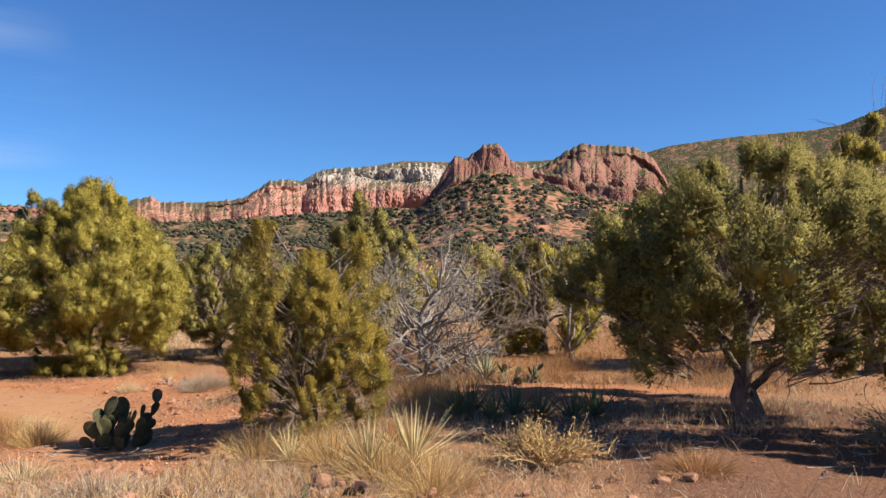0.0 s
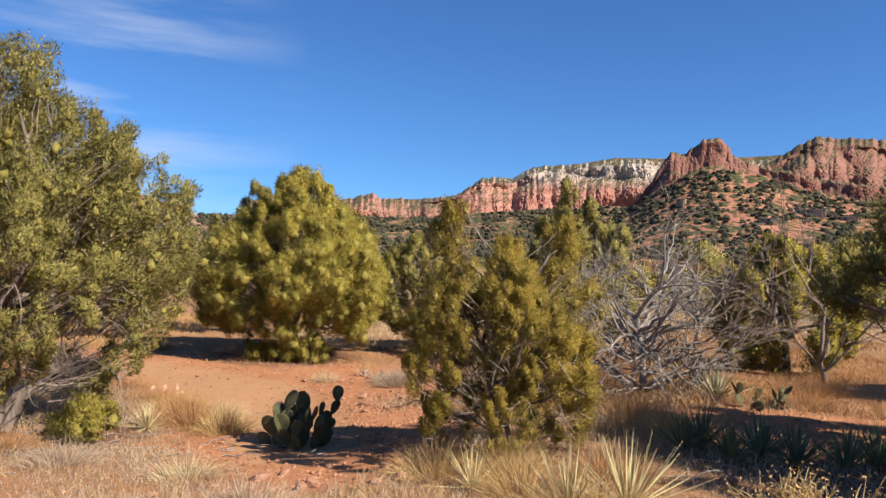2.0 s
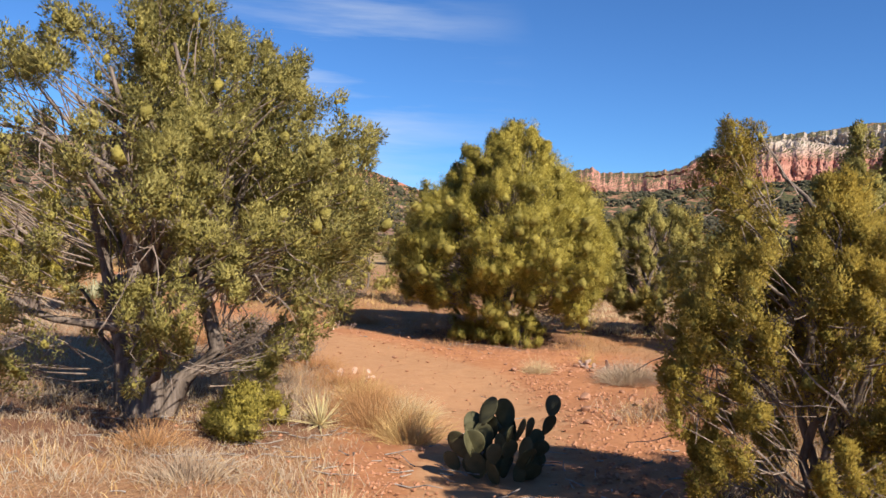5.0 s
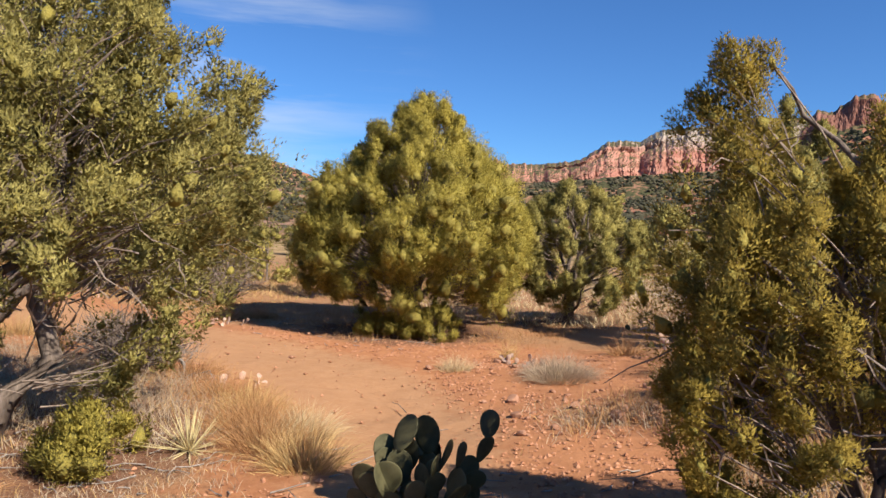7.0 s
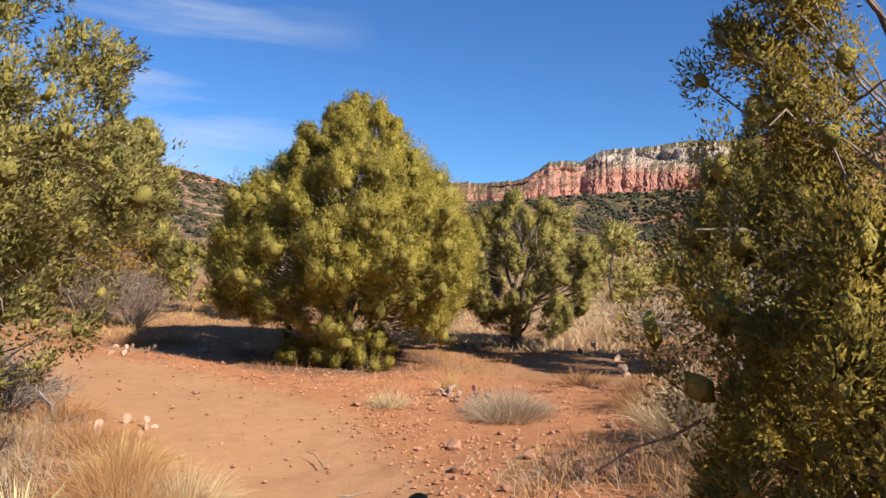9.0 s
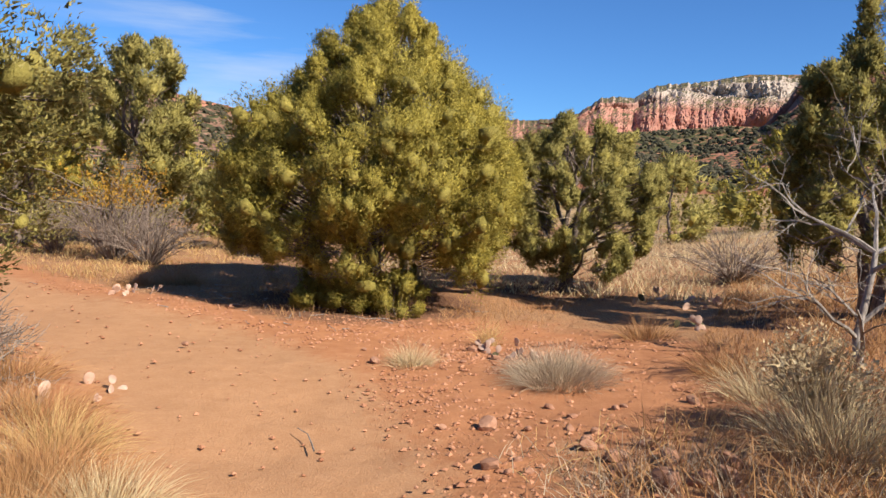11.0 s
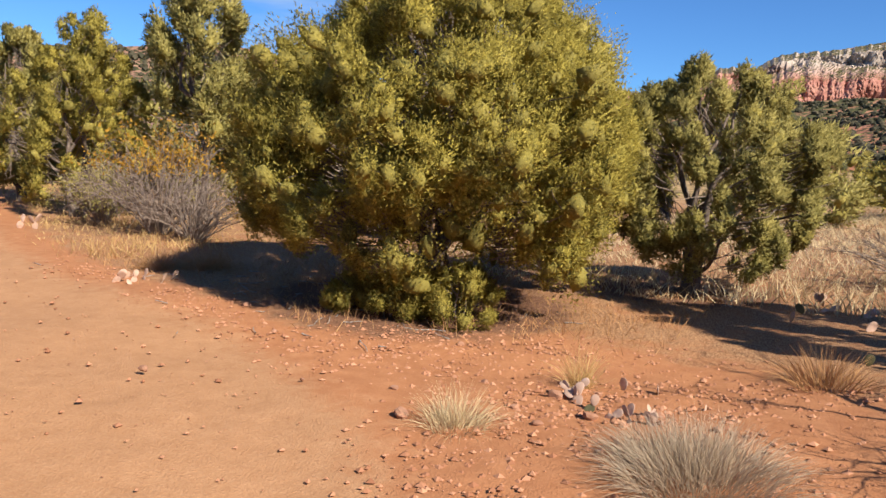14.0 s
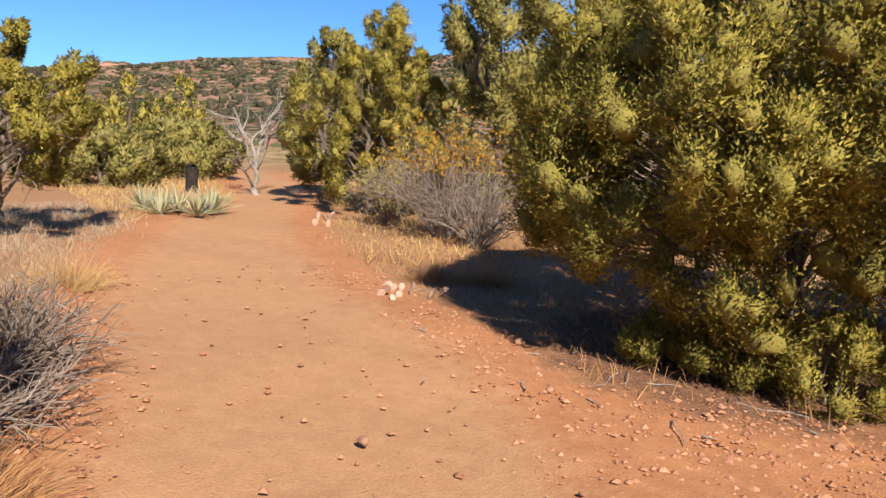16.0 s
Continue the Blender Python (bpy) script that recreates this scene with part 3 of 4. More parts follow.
def juniper(name, x, y, h, r, label, shape="bush", mat=None, lobes=110, sprigs=70, size=0.09, low=0.08, seed=1, limbs=10, stems=3, lobe=0.2, wide=0.2, group="junipers", bare_twigs=60, category="tree", trunk_r=0.07, lean=(0, 0), spiky=0.0, thin=0.42, leaders=(), per=10, hearts=1.0, masses=0, mass=0.22):
    """A juniper: crooked stems and limbs, grey twigs, and a crown of many tufts of scale leaves."""
    r_ = np.random.default_rng(seed)
    top = thing(name, x, y, label, category, group, z=ground(x, y) - 0.03)
    # tufts on the envelope of the crown
    q = np.sqrt(r_.random(lobes) * 0.98 + 0.0) if shape == "dome" else r_.random(lobes) ** 0.85
    q = 1 - q if shape in ("dome", "tall") else q
    q[:4] = (1.0, 0.96, 0.93, 0.9)
    ang = r_.random(lobes) * 2 * np.pi + np.arange(lobes) * 2.4
    warp = 1 + wide * (np.sin(ang * 2 + seed) * 0.5 + np.sin(ang * 3 + seed * 2.1 + q * 4) * 0.5)
    rad = r * 0.9 * crown_radius(q, shape) * warp * (0.62 + 0.38 * r_.random(lobes) ** 0.45)
    size_l = r * lobe * (0.6 + 0.8 * r_.random(lobes)) * np.clip(0.5 + rad / r, 0.65, 1.0)
    ragged = 1 - spiky * (0.5 + 0.5 * np.sin(ang * 2 + seed * 1.7)) * q
    c = np.stack([np.cos(ang) * rad + lean[0] * q, np.sin(ang) * rad + lean[1] * q, (h - size_l * 1.2) * (low + (1 - low) * q) * ragged], -1)
    # tufts gathered into rounded upright masses with gaps between them
    if masses:
        step = (np.arange(masses) + r_.random(masses)) / masses
        q_m = 1 - step ** 0.62 if shape in ("dome", "tall") else step ** 0.9
        core_r = r * mass * (0.65 + 0.7 * r_.random(masses)) * np.clip(0.35 + crown_radius(q_m, shape), 0.55, 1.0)
        turned = np.arange(masses) * 2.39996 + r_.normal(0, 0.25, masses)
        bulge = 1 + wide * (np.sin(turned * 2 + seed) * 0.5 + np.sin(turned * 3 + seed * 2.1 + q_m * 4) * 0.5)
        rim = np.maximum(r * crown_radius(q_m, shape) * bulge * (0.78 + 0.22 * r_.random(masses)) - 0.8 * core_r, 0)
        drop = 1 - spiky * (0.5 + 0.5 * np.sin(turned * 2 + seed * 1.7)) * q_m
        core = np.stack([np.cos(turned) * rim + lean[0] * q_m, np.sin(turned) * rim + lean[1] * q_m,
                         low * h + core_r * 0.5 + (h * (1 - low) - core_r * 1.9) * q_m * drop], -1)
        mine = np.arange(lobes) % masses
        grow = unit(core * np.array([1, 1, 0.25]))
        d = unit(unit(r_.normal(0, 1, (lobes, 3))) + grow[mine] * 0.45 + np.array([0, 0, 0.25]))
        c = core[mine] + d * np.array([0.72, 0.72, 1.25]) * (core_r[mine] * (0.5 + 0.45 * r_.random(lobes)))[:, None]
        size_l = core_r[mine] * (0.26 + 0.2 * r_.random(lobes))
    # upright leaders: columns of tufts at (x, y, top)
    m = max(6, lobes // 10)
    for k, (lx, ly, lz) in enumerate(leaders):
        t = np.linspace(0.45, 1, m)
        at = slice(lobes - (k + 1) * m, lobes - k * m)
        fat = r * 0.3 * (1.2 - t)
        c[at] = np.stack([lx + r_.normal(0, 1, m) * fat, ly + r_.normal(0, 1, m) * fat, (lz - 0.1) * t], -1)
        size_l[at] = r * lobe * (1.5 - t) * 1.05
    # stems and limbs
    ends = []
    for k in range(stems):
        a = 2 * np.pi * k / stems + seed
        tip = np.array([np.cos(a) * r * 0.22 + lean[0], np.sin(a) * r * 0.22 + lean[1], h * (0.86 - 0.12 * r_.random())])
        foot = np.array([np.cos(a) * trunk_r * 0.9, np.sin(a) * trunk_r * 0.9, -0.05])
        line = bent(foot, tip, 9, 0.14, 0, r_)
        ends.append(line)
        s = Soup()
        s.tube(line, trunk_r, trunk_r * 0.16, 8, 0.5)
        part("trunk", s.mesh("trunk", M_BARK, True), top)
    pick = r_.permutation(lobes)
    for k in range(limbs):
        t = c[pick[k % lobes]]
        line = ends[k % stems]
        start = line[min(len(line) - 2, max(1, int(len(line) * np.clip(t[2] / h * 0.7, 0.05, 0.8))))]
        s = Soup()
        s.tube(bent(start, t, 7, 0.16, -0.05 * r, r_), trunk_r * 0.5, 0.008, 6)
        part("limb", s.mesh("limb", M_BARK, True), top)
    s = Soup()
    for k in range(0, lobes if bare_twigs else 3, 2 if masses else 1):
        line = ends[k % stems]
        start = line[min(len(line) - 2, max(1, int(len(line) * np.clip(c[k][2] / h * 0.75, 0.05, 0.85))))]
        s.tube(bent(start * 0.5 + c[k] * 0.5 + r_.normal(0, 0.04, 3), c[k], 4, 0.2, 0, r_), min(0.011, r * 0.004), 0.003, 4)
    for k in range(bare_twigs):
        t = c[r_.integers(lobes)] * np.array([0.85, 0.85, 0.8])
        d = unit(r_.normal(0, 1, 3) + np.array([t[0], t[1], 0.3]) / r)
        s.tube(bent(t, t + d * (0.15 + 0.3 * r_.random()) * min(1.3, r), 4, 0.3, 0, r_), 0.006, 0.002, 3)
    tagged(part("branchwork", s.mesh("branchwork", M_TWIG), top, "thin grey dry twigs"), kind="stuff")
    # each tuft is a flame-shaped puff bristling with short sprays round a lumpy heart
    n = lobes * sprigs * per
    owner = np.repeat(np.arange(lobes), sprigs * per)
    outward = unit(c * np.array([1, 1, 0.3]) - np.array([0, 0, h * 0.15]))
    axes = unit(outward * 0.5 + np.array([0, 0, 0.9]) + r_.normal(0, 0.25, (lobes, 3)))
    if masses:
        outward = unit(outward * 0.6 + (c - core[mine]) / core_r[mine][:, None])
    axis = axes[owner]
    d = unit(unit(r_.normal(0, 1, (n, 3))) + outward[owner] * 0.35)
    lump = 1 + 0.22 * np.sin(d[:, 0] * 7 + owner) * np.sin(d[:, 1] * 7 + owner * 2) + 0.15 * np.sin(d[:, 2] * 11 + owner)
    off = d * (size_l[owner] * lump * (0.42 + 0.62 * r_.random(n) ** 0.6))[:, None]
    off = off * 0.85 + axis * (off * axis).sum(1, keepdims=True) * 0.55
    dirs = unit(d * 0.7 + axis * 0.5 + r_.normal(0, 0.42, (n, 3)))
    ln = size * (0.5 + 0.8 * r_.random(n))
    v, f = blades(c[owner] + off, dirs, ln, ln * thin, 0, 1)
    v[:, 2] = np.maximum(v[:, 2], 0.02)
    # sprays of a puff share its rounded shading
    soft = unit(d * 0.75 + outward[owner] * 0.35 + dirs * 0.3 + r_.normal(0, 0.22, (n, 3)))
    tri3 = v.reshape(-1, 3, 3)
    away = (np.cross(tri3[:, 1] - tri3[:, 0], tri3[:, 2] - tri3[:, 0]) * soft).sum(1) < 0
    f[away] = f[away][:, ::-1]
    soft = np.repeat(soft, 3, 0)
    # hearts take the darker foliage colour, to read as shaded gaps in the crown
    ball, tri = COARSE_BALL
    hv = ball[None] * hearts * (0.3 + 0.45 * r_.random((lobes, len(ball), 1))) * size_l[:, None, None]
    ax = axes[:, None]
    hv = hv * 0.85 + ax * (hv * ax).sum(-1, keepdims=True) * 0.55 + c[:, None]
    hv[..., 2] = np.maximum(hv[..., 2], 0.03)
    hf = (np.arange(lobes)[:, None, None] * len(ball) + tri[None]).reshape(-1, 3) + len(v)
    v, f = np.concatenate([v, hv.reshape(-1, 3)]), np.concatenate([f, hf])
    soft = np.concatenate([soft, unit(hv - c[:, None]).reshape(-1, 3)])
    me = mesh_of("crown", v, f, mat or M_JUNIPER, True, None, soft)
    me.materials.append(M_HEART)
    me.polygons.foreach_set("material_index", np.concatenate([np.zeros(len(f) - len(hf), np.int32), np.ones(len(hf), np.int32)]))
    part("crown", me, top)
    return top


def branchy(soup, r_, at, way, length, radius, depth, spread=0.6, lift=0.1):
    """A bare branch that forks."""
    end = at + way * length
    line = bent(at, end, 5, 0.16, 0, r_)
    soup.tube(line, radius, radius * 0.45, 5 if radius > 0.012 else 3)
    if depth == 0:
        return
    for k in range(r_.integers(3, 5)):
        p = line[r_.integers(2, 5)]
        d = unit(way + r_.normal(0, spread, 3) + np.array([0, 0, lift]))
        branchy(soup, r_, p, d, length * (0.5 + 0.3 * r_.random()), radius * 0.5, depth - 1, spread, lift)


def bare_tree(name, x, y, h, label, mat, seed, limbs=7, depth=3, spread=0.6, lift=0.1, r0=0.06, out=0.9, category="tree", group=""):
    r_ = np.random.default_rng(seed)
    top = thing(name, x, y, label, category, group, z=ground(x, y) - 0.02)
    s = Soup()
    trunk = bent((0, 0, -0.05), (r_.normal(0, 0.1), r_.normal(0, 0.1), h * 0.55), 7, 0.12, 0, r_)
    s.tube(trunk, r0, r0 * 0.5, 8, 0.4)
    part("trunk", s.mesh("trunk", mat, True), top)
    for k in range(limbs):
        a = 2.4 * k + seed
        d = unit(np.array([np.cos(a) * out, np.sin(a) * out, 0.35 + 0.9 * r_.random()]))
        s = Soup()
        branchy(s, r_, trunk[r_.integers(1, 7)], d, h * (0.33 + 0.2 * r_.random()), r0 * 0.5, depth, spread, lift)
        me = s.mesh("limb", mat)
        part("limb", me, top)
    return top


def shrub(name, x, y, h, r, label, mat, seed, stems=60, leaf=None, leaves=0, size=0.03, category="shrub", group="", leaf_from=0.5, leaf_name="foliage"):
    """A twiggy shrub of many thin stems, with or without small leaves."""
    r_ = np.random.default_rng(seed)
    top = thing(name, x, y, label, category, group, z=ground(x, y) - 0.01)
    s = Soup()
    tips = []
    for k in range(stems):
        a, t = r_.random() * 2 * np.pi, r_.random() ** 0.6
        end = np.array([np.cos(a) * r * t, np.sin(a) * r * t, h * (1 - 0.55 * t * t) * (0.65 + 0.35 * r_.random())])
        foot = np.array([np.cos(a), np.sin(a), 0]) * r * 0.12 * r_.random()
        line = bent(foot, end, 6, 0.12, -0.1 * h * t, r_)
        s.tube(line, 0.009, 0.003, 4)
        for _ in range(5):
            p = line[r_.integers(2, 6)]
            e = p + unit(r_.normal(0, 0.7, 3) + unit(end)) * r * (0.15 + 0.25 * r_.random())
            e[2] = max(e[2], 0.02)
            s.tube(bent(p, e, 3, 0.2, 0, r_), 0.004, 0.0015, 3)
            tips += [p, e]
    tagged(part("branchwork", s.mesh("branchwork", mat), top), kind="stuff")
    if leaves:
        tips = np.array([t for t in tips if t[2] > h * leaf_from])
        b = tips[r_.integers(0, len(tips), leaves)] + r_.normal(0, size * 1.3, (leaves, 3))
        ln = size * (0.6 + 0.8 * r_.random(leaves))
        v, f = blades(b, unit(r_.normal(0, 1, (leaves, 3)) + np.array([0, 0, 0.4])), ln, ln * 0.55, 0, 1)
        part(leaf_name, mesh_of("leaves", v, f, leaf), top)
    return top


def tuft(x, y, h, r, label, mat, n=160, seed=1, width=0.006, group="grass tufts", spread=0.55, name="grass_tuft"):
    """A bunch of dry grass."""
    r_ = np.random.default_rng(seed)
    a = r_.random(n) * 2 * np.pi
    t = r_.random(n) ** 0.7
    base = np.stack([np.cos(a) * r * 0.6 * t, np.sin(a) * r * 0.6 * t, np.zeros(n) - 0.01], -1)
    way = unit(np.stack([np.cos(a) * t * spread * r / h * 2, np.sin(a) * t * spread * r / h * 2, np.ones(n)], -1) + r_.normal(0, 0.3, (n, 3)))
    ln = h * (0.55 + 0.5 * r_.random(n)) * 1.1
    v, f = blades(base, way, ln, np.full(n, width), ln * (0.1 + 0.35 * t), 3)
    ob = new(name, mesh_of(name, v, f, mat))
    ob.matrix_basis = pose(x, y, ground(x, y) - 0.01)
    return tagged(ob, label, "grass", group)


def leaf_blade(name, length, width, mat, fold=0.25):
    """A stiff pointed leaf with a folded keel, along +x from its base."""
    n = 6
    t = np.linspace(0, 1, n)
    w = width * np.clip(np.minimum(0.55 + t * 2, (1 - t) * 1.8 + 0.02), 0.02, 1) * 0.5
    rows = np.stack([np.stack([t * length, -w, fold * w + 0.06 * length * t * t], -1), np.stack([t * length, 0 * w, -0.15 * w + 0.06 * length * t * t], -1), np.stack([t * length, w, fold * w + 0.06 * length * t * t], -1)], 1)
    v = rows.reshape(-1, 3)
    under = v - np.array([0, 0, max(0.003, width * 0.12)])
    f = []
    m = len(v)
    for k in range(n - 1):
        for j in range(2):
            q = [k * 3 + j, k * 3 + 3 + j, k * 3 + 4 + j, k * 3 + 1 + j]
            f.append(q)
            f.append([i + m for i in q[::-1]])
        f.append([k * 3, k * 3 + m, k * 3 + 3 + m, k * 3 + 3])
        f.append([k * 3 + 2, k * 3 + 5, k * 3 + 5 + m, k * 3 + 2 + m])
    return mesh_of(name, np.concatenate([v, under]), np.array(f), mat, False)


def rosette(name, x, y, length, count, leaf_me, label, category, group, seed, flat=15, steep=85):
    """A plant whose stiff leaves fan out from one base."""
    r_ = np.random.default_rng(seed)
    top = thing(name, x, y, label, category, group)
    for k in range(count):
        ob = part("leaf", leaf_me, top)
        q = k / count
        tilt = steep + (flat - steep) * q + r_.normal(0, 7)
        s = length * (0.7 + 0.35 * r_.random()) * (0.8 + 0.2 * q)
        ob.matrix_basis = pose(0, 0, 0.02, 0, 0, k * 137.5 + r_.normal(0, 8)) @ pose(0.015, 0, 0, 0, -tilt, 0) @ Matrix.Diagonal((s, s, s, 1))
    return top


def pad_mesh(name, mat, seed):
    """A thick egg-shaped cactus pad standing on its narrow end."""
    bm = bmesh.new()
    bmesh.ops.create_uvsphere(bm, u_segments=16, v_segments=10, radius=0.5)
    for v in bm.verts:
        x, y, z = v.co
        w = 0.78 + 0.24 * z
        edge = 1 - 0.5 * min(1, (x * x + z * z) * 4) ** 2
        v.co = Vector((x * w * 0.92, y * 0.08 * (0.7 + 0.5 * edge) + 0.03 * math.sin(3 * x + 4 * z + seed), z + 0.5))
    for f in bm.faces:
        f.smooth = True
    me = bpy.data.meshes.new(name)
    bm.to_mesh(me)
    bm.free()
    me.materials.append(mat)
    return me


PADS = [pad_mesh("pad", M_PAD, k) for k in range(3)]
DRY_PADS = [pad_mesh("pad", M_PAD_DRY, k + 5) for k in range(2)]


def prickly_pear(x, y, label, seed, pads, size, height, dry=0.15, spread=0.3, group="prickly pears", name="prickly_pear", lie=13, fan=0):
    """A clump of pads, each growing from the rim of one below."""
    r_ = np.random.default_rng(seed)
    top = thing(name, x, y, label, "cactus", group)
    grown = []
    for k in range(pads):
        s = size * (0.75 + 0.4 * r_.random())
        low = [g for g in grown if g[1] + s * 0.5 < height]
        turn = r_.normal(15, 55)
        if k < max(3, pads * 0.4) or not low:
            a = 2.4 * k + seed
            d = spread * math.sqrt(r_.random())
            m = pose(math.cos(a) * d, math.sin(a) * d, -0.02, r_.normal(0, lie), r_.normal(0, lie), turn if lie < 30 else r_.random() * 360)
            if fan:
                m = pose(math.cos(a) * d, math.sin(a) * d, -0.02) @ Matrix.Rotation(radians(fan) * 0.8 * d / spread, 4, Vector((-math.sin(a), math.cos(a), 0))) @ pose(0, 0, 0, 0, 0, turn)
        else:
            for _ in range(12):
                g = low[r_.integers(len(low))][0]
                m = g @ pose(r_.normal(0, 0.18), 0, 0.9, r_.normal(0, 14), r_.normal(0, 20), r_.normal(0, 40))
                m = Matrix.LocRotScale(m.translation, m.to_quaternion(), None)
                tip = m @ Vector((0, 0, s))
                if math.hypot(tip.x, tip.y) < spread * 1.6 and tip.z > m.translation.z + s * 0.35:
                    break
        isdry = r_.random() < dry
        full = m @ Matrix.Diagonal((s, s, s, 1))
        ob = part("pad", DRY_PADS[k % 2] if isdry else PADS[k % 3], top, "withered pale pad" if isdry and dry < 0.8 else "")
        ob.matrix_basis = full
        grown.append((full, (full @ Vector((0, 0, 0.9))).z))
    return top


def rock_mesh(name, seed, mat):
    bm = bmesh.new()
    bmesh.ops.create_icosphere(bm, subdivisions=2, radius=0.5)
    r_ = random.Random(seed)
    cuts = [Vector((r_.gauss(0, 1), r_.gauss(0, 1), r_.gauss(0, 1))).normalized() for _ in range(9)]
    for v in bm.verts:
        for n in cuts:
            over = v.co.dot(n) - 0.33
            if over > 0:
                v.co -= n * over * 0.85
        v.co = Vector((v.co.x * 1.15, v.co.y * 0.9, v.co.z * 0.72)) * (1 + 0.08 * noise.noise(v.co * 5 + Vector((seed, 0, 0))))
    me = bpy.data.meshes.new(name)
    bm.to_mesh(me)
    bm.free()
    me.materials.append(mat)
    return me


# near junipers
juniper("juniper_tree", -7.6, 15.95, 4.35, 2.4, "dense rounded olive-green juniper beside the trail", "dome", M_JUNIPER, 1600, 38, 0.032, 0.12, 4, 14, 4, 0.138, 0.12, bare_twigs=60, trunk_r=0.09, hearts=0.85, masses=155, mass=0.19)
juniper("juniper_tree", -1.38, 7.7, 1.9, 0.97, "bronze-green juniper bush beside the trail", "bush", M_JUNIPER_GOLD, 720, 54, 0.017, 0.05, 12, 16, 5, 0.125, 0.25, bare_twigs=220, trunk_r=0.03, spiky=0.25, leaders=((-0.55, 0.2, 2.3), (0.45, 0.45, 2.15), (0.05, -0.1, 1.95)), hearts=0.6, masses=74, mass=0.19)
juniper("juniper_tree", 3.2, 7.7, 2.95, 2.1, "spreading juniper with a dark double trunk", "bush", M_JUNIPER_DULL, 760, 36, 0.034, 0.2, 23, 18, 2, 0.12, 0.2, bare_twigs=300, trunk_r=0.1, spiky=0.15, hearts=0.8, masses=78, mass=0.165)
juniper("juniper_tree", -7.05, 7.75, 4.0, 2.2, "large shaggy juniper with tangled grey limbs", "bush", M_JUNIPER_DULL, 960, 33, 0.034, 0.1, 31, 24, 5, 0.115, 0.3, bare_twigs=560, trunk_r=0.1, spiky=0.3, leaders=((-0.9, 0.6, 4.3), (0.1, 0.1, 4.35), (-0.3, 1.0, 4.0), (0.8, 0.7, 3.5)), hearts=0.5, masses=100, mass=0.15)
juniper("juniper_tree", -5.55, 18.3, 2.9, 1.65, "dark green juniper on several bare stems", "bush", M_JUNIPER_DULL, 460, 32, 0.045, 0.1, 41, 12, 4, 0.14, 0.2, bare_twigs=90, trunk_r=0.06, spiky=0.15, masses=50, mass=0.18)
juniper("juniper_tree", -1.6, 16.2, 3.2, 1.35, "shaded dark juniper behind dead branches", "bush", M_JUNIPER_DULL, 300, 30, 0.046, 0.1, 43, 10, 3, 0.14, 0.2, bare_twigs=90, spiky=0.2, leaders=((-0.2, 0, 3.5),), masses=30, mass=0.22)
juniper("juniper_tree", 6.6, 11.4, 4.1, 1.5, "yellow-green juniper behind the spreading one", "bush", M_JUNIPER, 300, 30, 0.045, 0.1, 47, 8, 3, 0.15, 0.2, spiky=0.2, masses=30, mass=0.22)
juniper("juniper_tree", -11.4, 20.2, 4.6, 1.6, "grey-green juniper behind the rounded tree", "tall", M_JUNIPER_DULL, 320, 28, 0.05, 0.1, 51, 10, 3, 0.14, 0.3, bare_twigs=160, spiky=0.15, masses=32, mass=0.2)
juniper("pinyon_pine", -15.4, 19.2, 4.6, 1.2, "slender grey-green pinyon pine", "open", M_JUNIPER_DULL, 95, 40, 0.08, 0.25, 53, 12, 1, 0.19, 0.4, group="", trunk_r=0.08)
juniper("juniper_tree", -17.4, 17.8, 3.6, 1.6, "tall yellow-green juniper by the trail", "bush", M_JUNIPER, 360, 28, 0.05, 0.08, 57, 10, 3, 0.14, 0.3, bare_twigs=160, spiky=0.2, leaders=((-0.5, 0.2, 4.0), (0.5, 0.1, 3.8), (0, 0.3, 4.1)), masses=36, mass=0.2)
juniper("juniper_tree", -21.0, 18.6, 4.0, 1.3, "dark juniper above a dead trunk", "tall", M_JUNIPER_DULL, 100, 34, 0.09, 0.15, 61, 8, 3, 0.16, 0.3)
juniper("juniper_tree", -15.3, 11.15, 2.9, 1.5, "yellow-green juniper leaning over the trail", "bush", M_JUNIPER, 300, 32, 0.045, 0.22, 63, 12, 3, 0.14, 0.3, bare_twigs=220, spiky=0.3, masses=30, mass=0.2)
juniper("juniper_tree", -7.4, 14.8, 0.42, 0.35, "low young juniper at the foot of the tree", "bush", M_JUNIPER, 26, 64, 0.026, 0.1, 65, 3, 2, 0.25, 0.2, bare_twigs=6, trunk_r=0.012, category="bush")
juniper("juniper_tree", -7.8, 14.75, 0.4, 0.3, "low young juniper at the foot of the tree", "bush", M_JUNIPER, 26, 64, 0.026, 0.1, 68, 3, 2, 0.25, 0.2, bare_twigs=6, trunk_r=0.012, category="bush")
juniper("juniper_tree", -6.75, 15.05, 0.6, 0.38, "low young juniper at the foot of the tree", "bush", M_JUNIPER, 26, 64, 0.026, 0.1, 66, 3, 2, 0.25, 0.2, bare_twigs=6, trunk_r=0.012, category="bush")
juniper("juniper_tree", -5.9, 8.0, 0.5, 0.4, "low young juniper in the dry grass", "bush", M_JUNIPER, 26, 64, 0.026, 0.1, 67, 3, 2, 0.25, 0.2, bare_twigs=6, trunk_r=0.012, category="bush")
juniper("juniper_tree", 1.9, 14.6, 2.4, 1.2, "green juniper behind the bare tree", "bush", M_JUNIPER, 90, 40, 0.075, 0.1, 71, 8, 3, 0.15, 0.25, spiky=0.2)
juniper("juniper_tree", -24.5, 14.2, 1.5, 1.5, "grey-green low juniper along the trail", "bush", M_JUNIPER_DULL, 90, 34, 0.1, 0.03, 74, 4, 3, 0.17, 0.25)
juniper("juniper_tree", -28.0, 17.0, 1.9, 1.7, "grey-green low juniper along the trail", "bush", M_JUNIPER_DULL, 90, 34, 0.11, 0.03, 75, 4, 3, 0.17, 0.25)
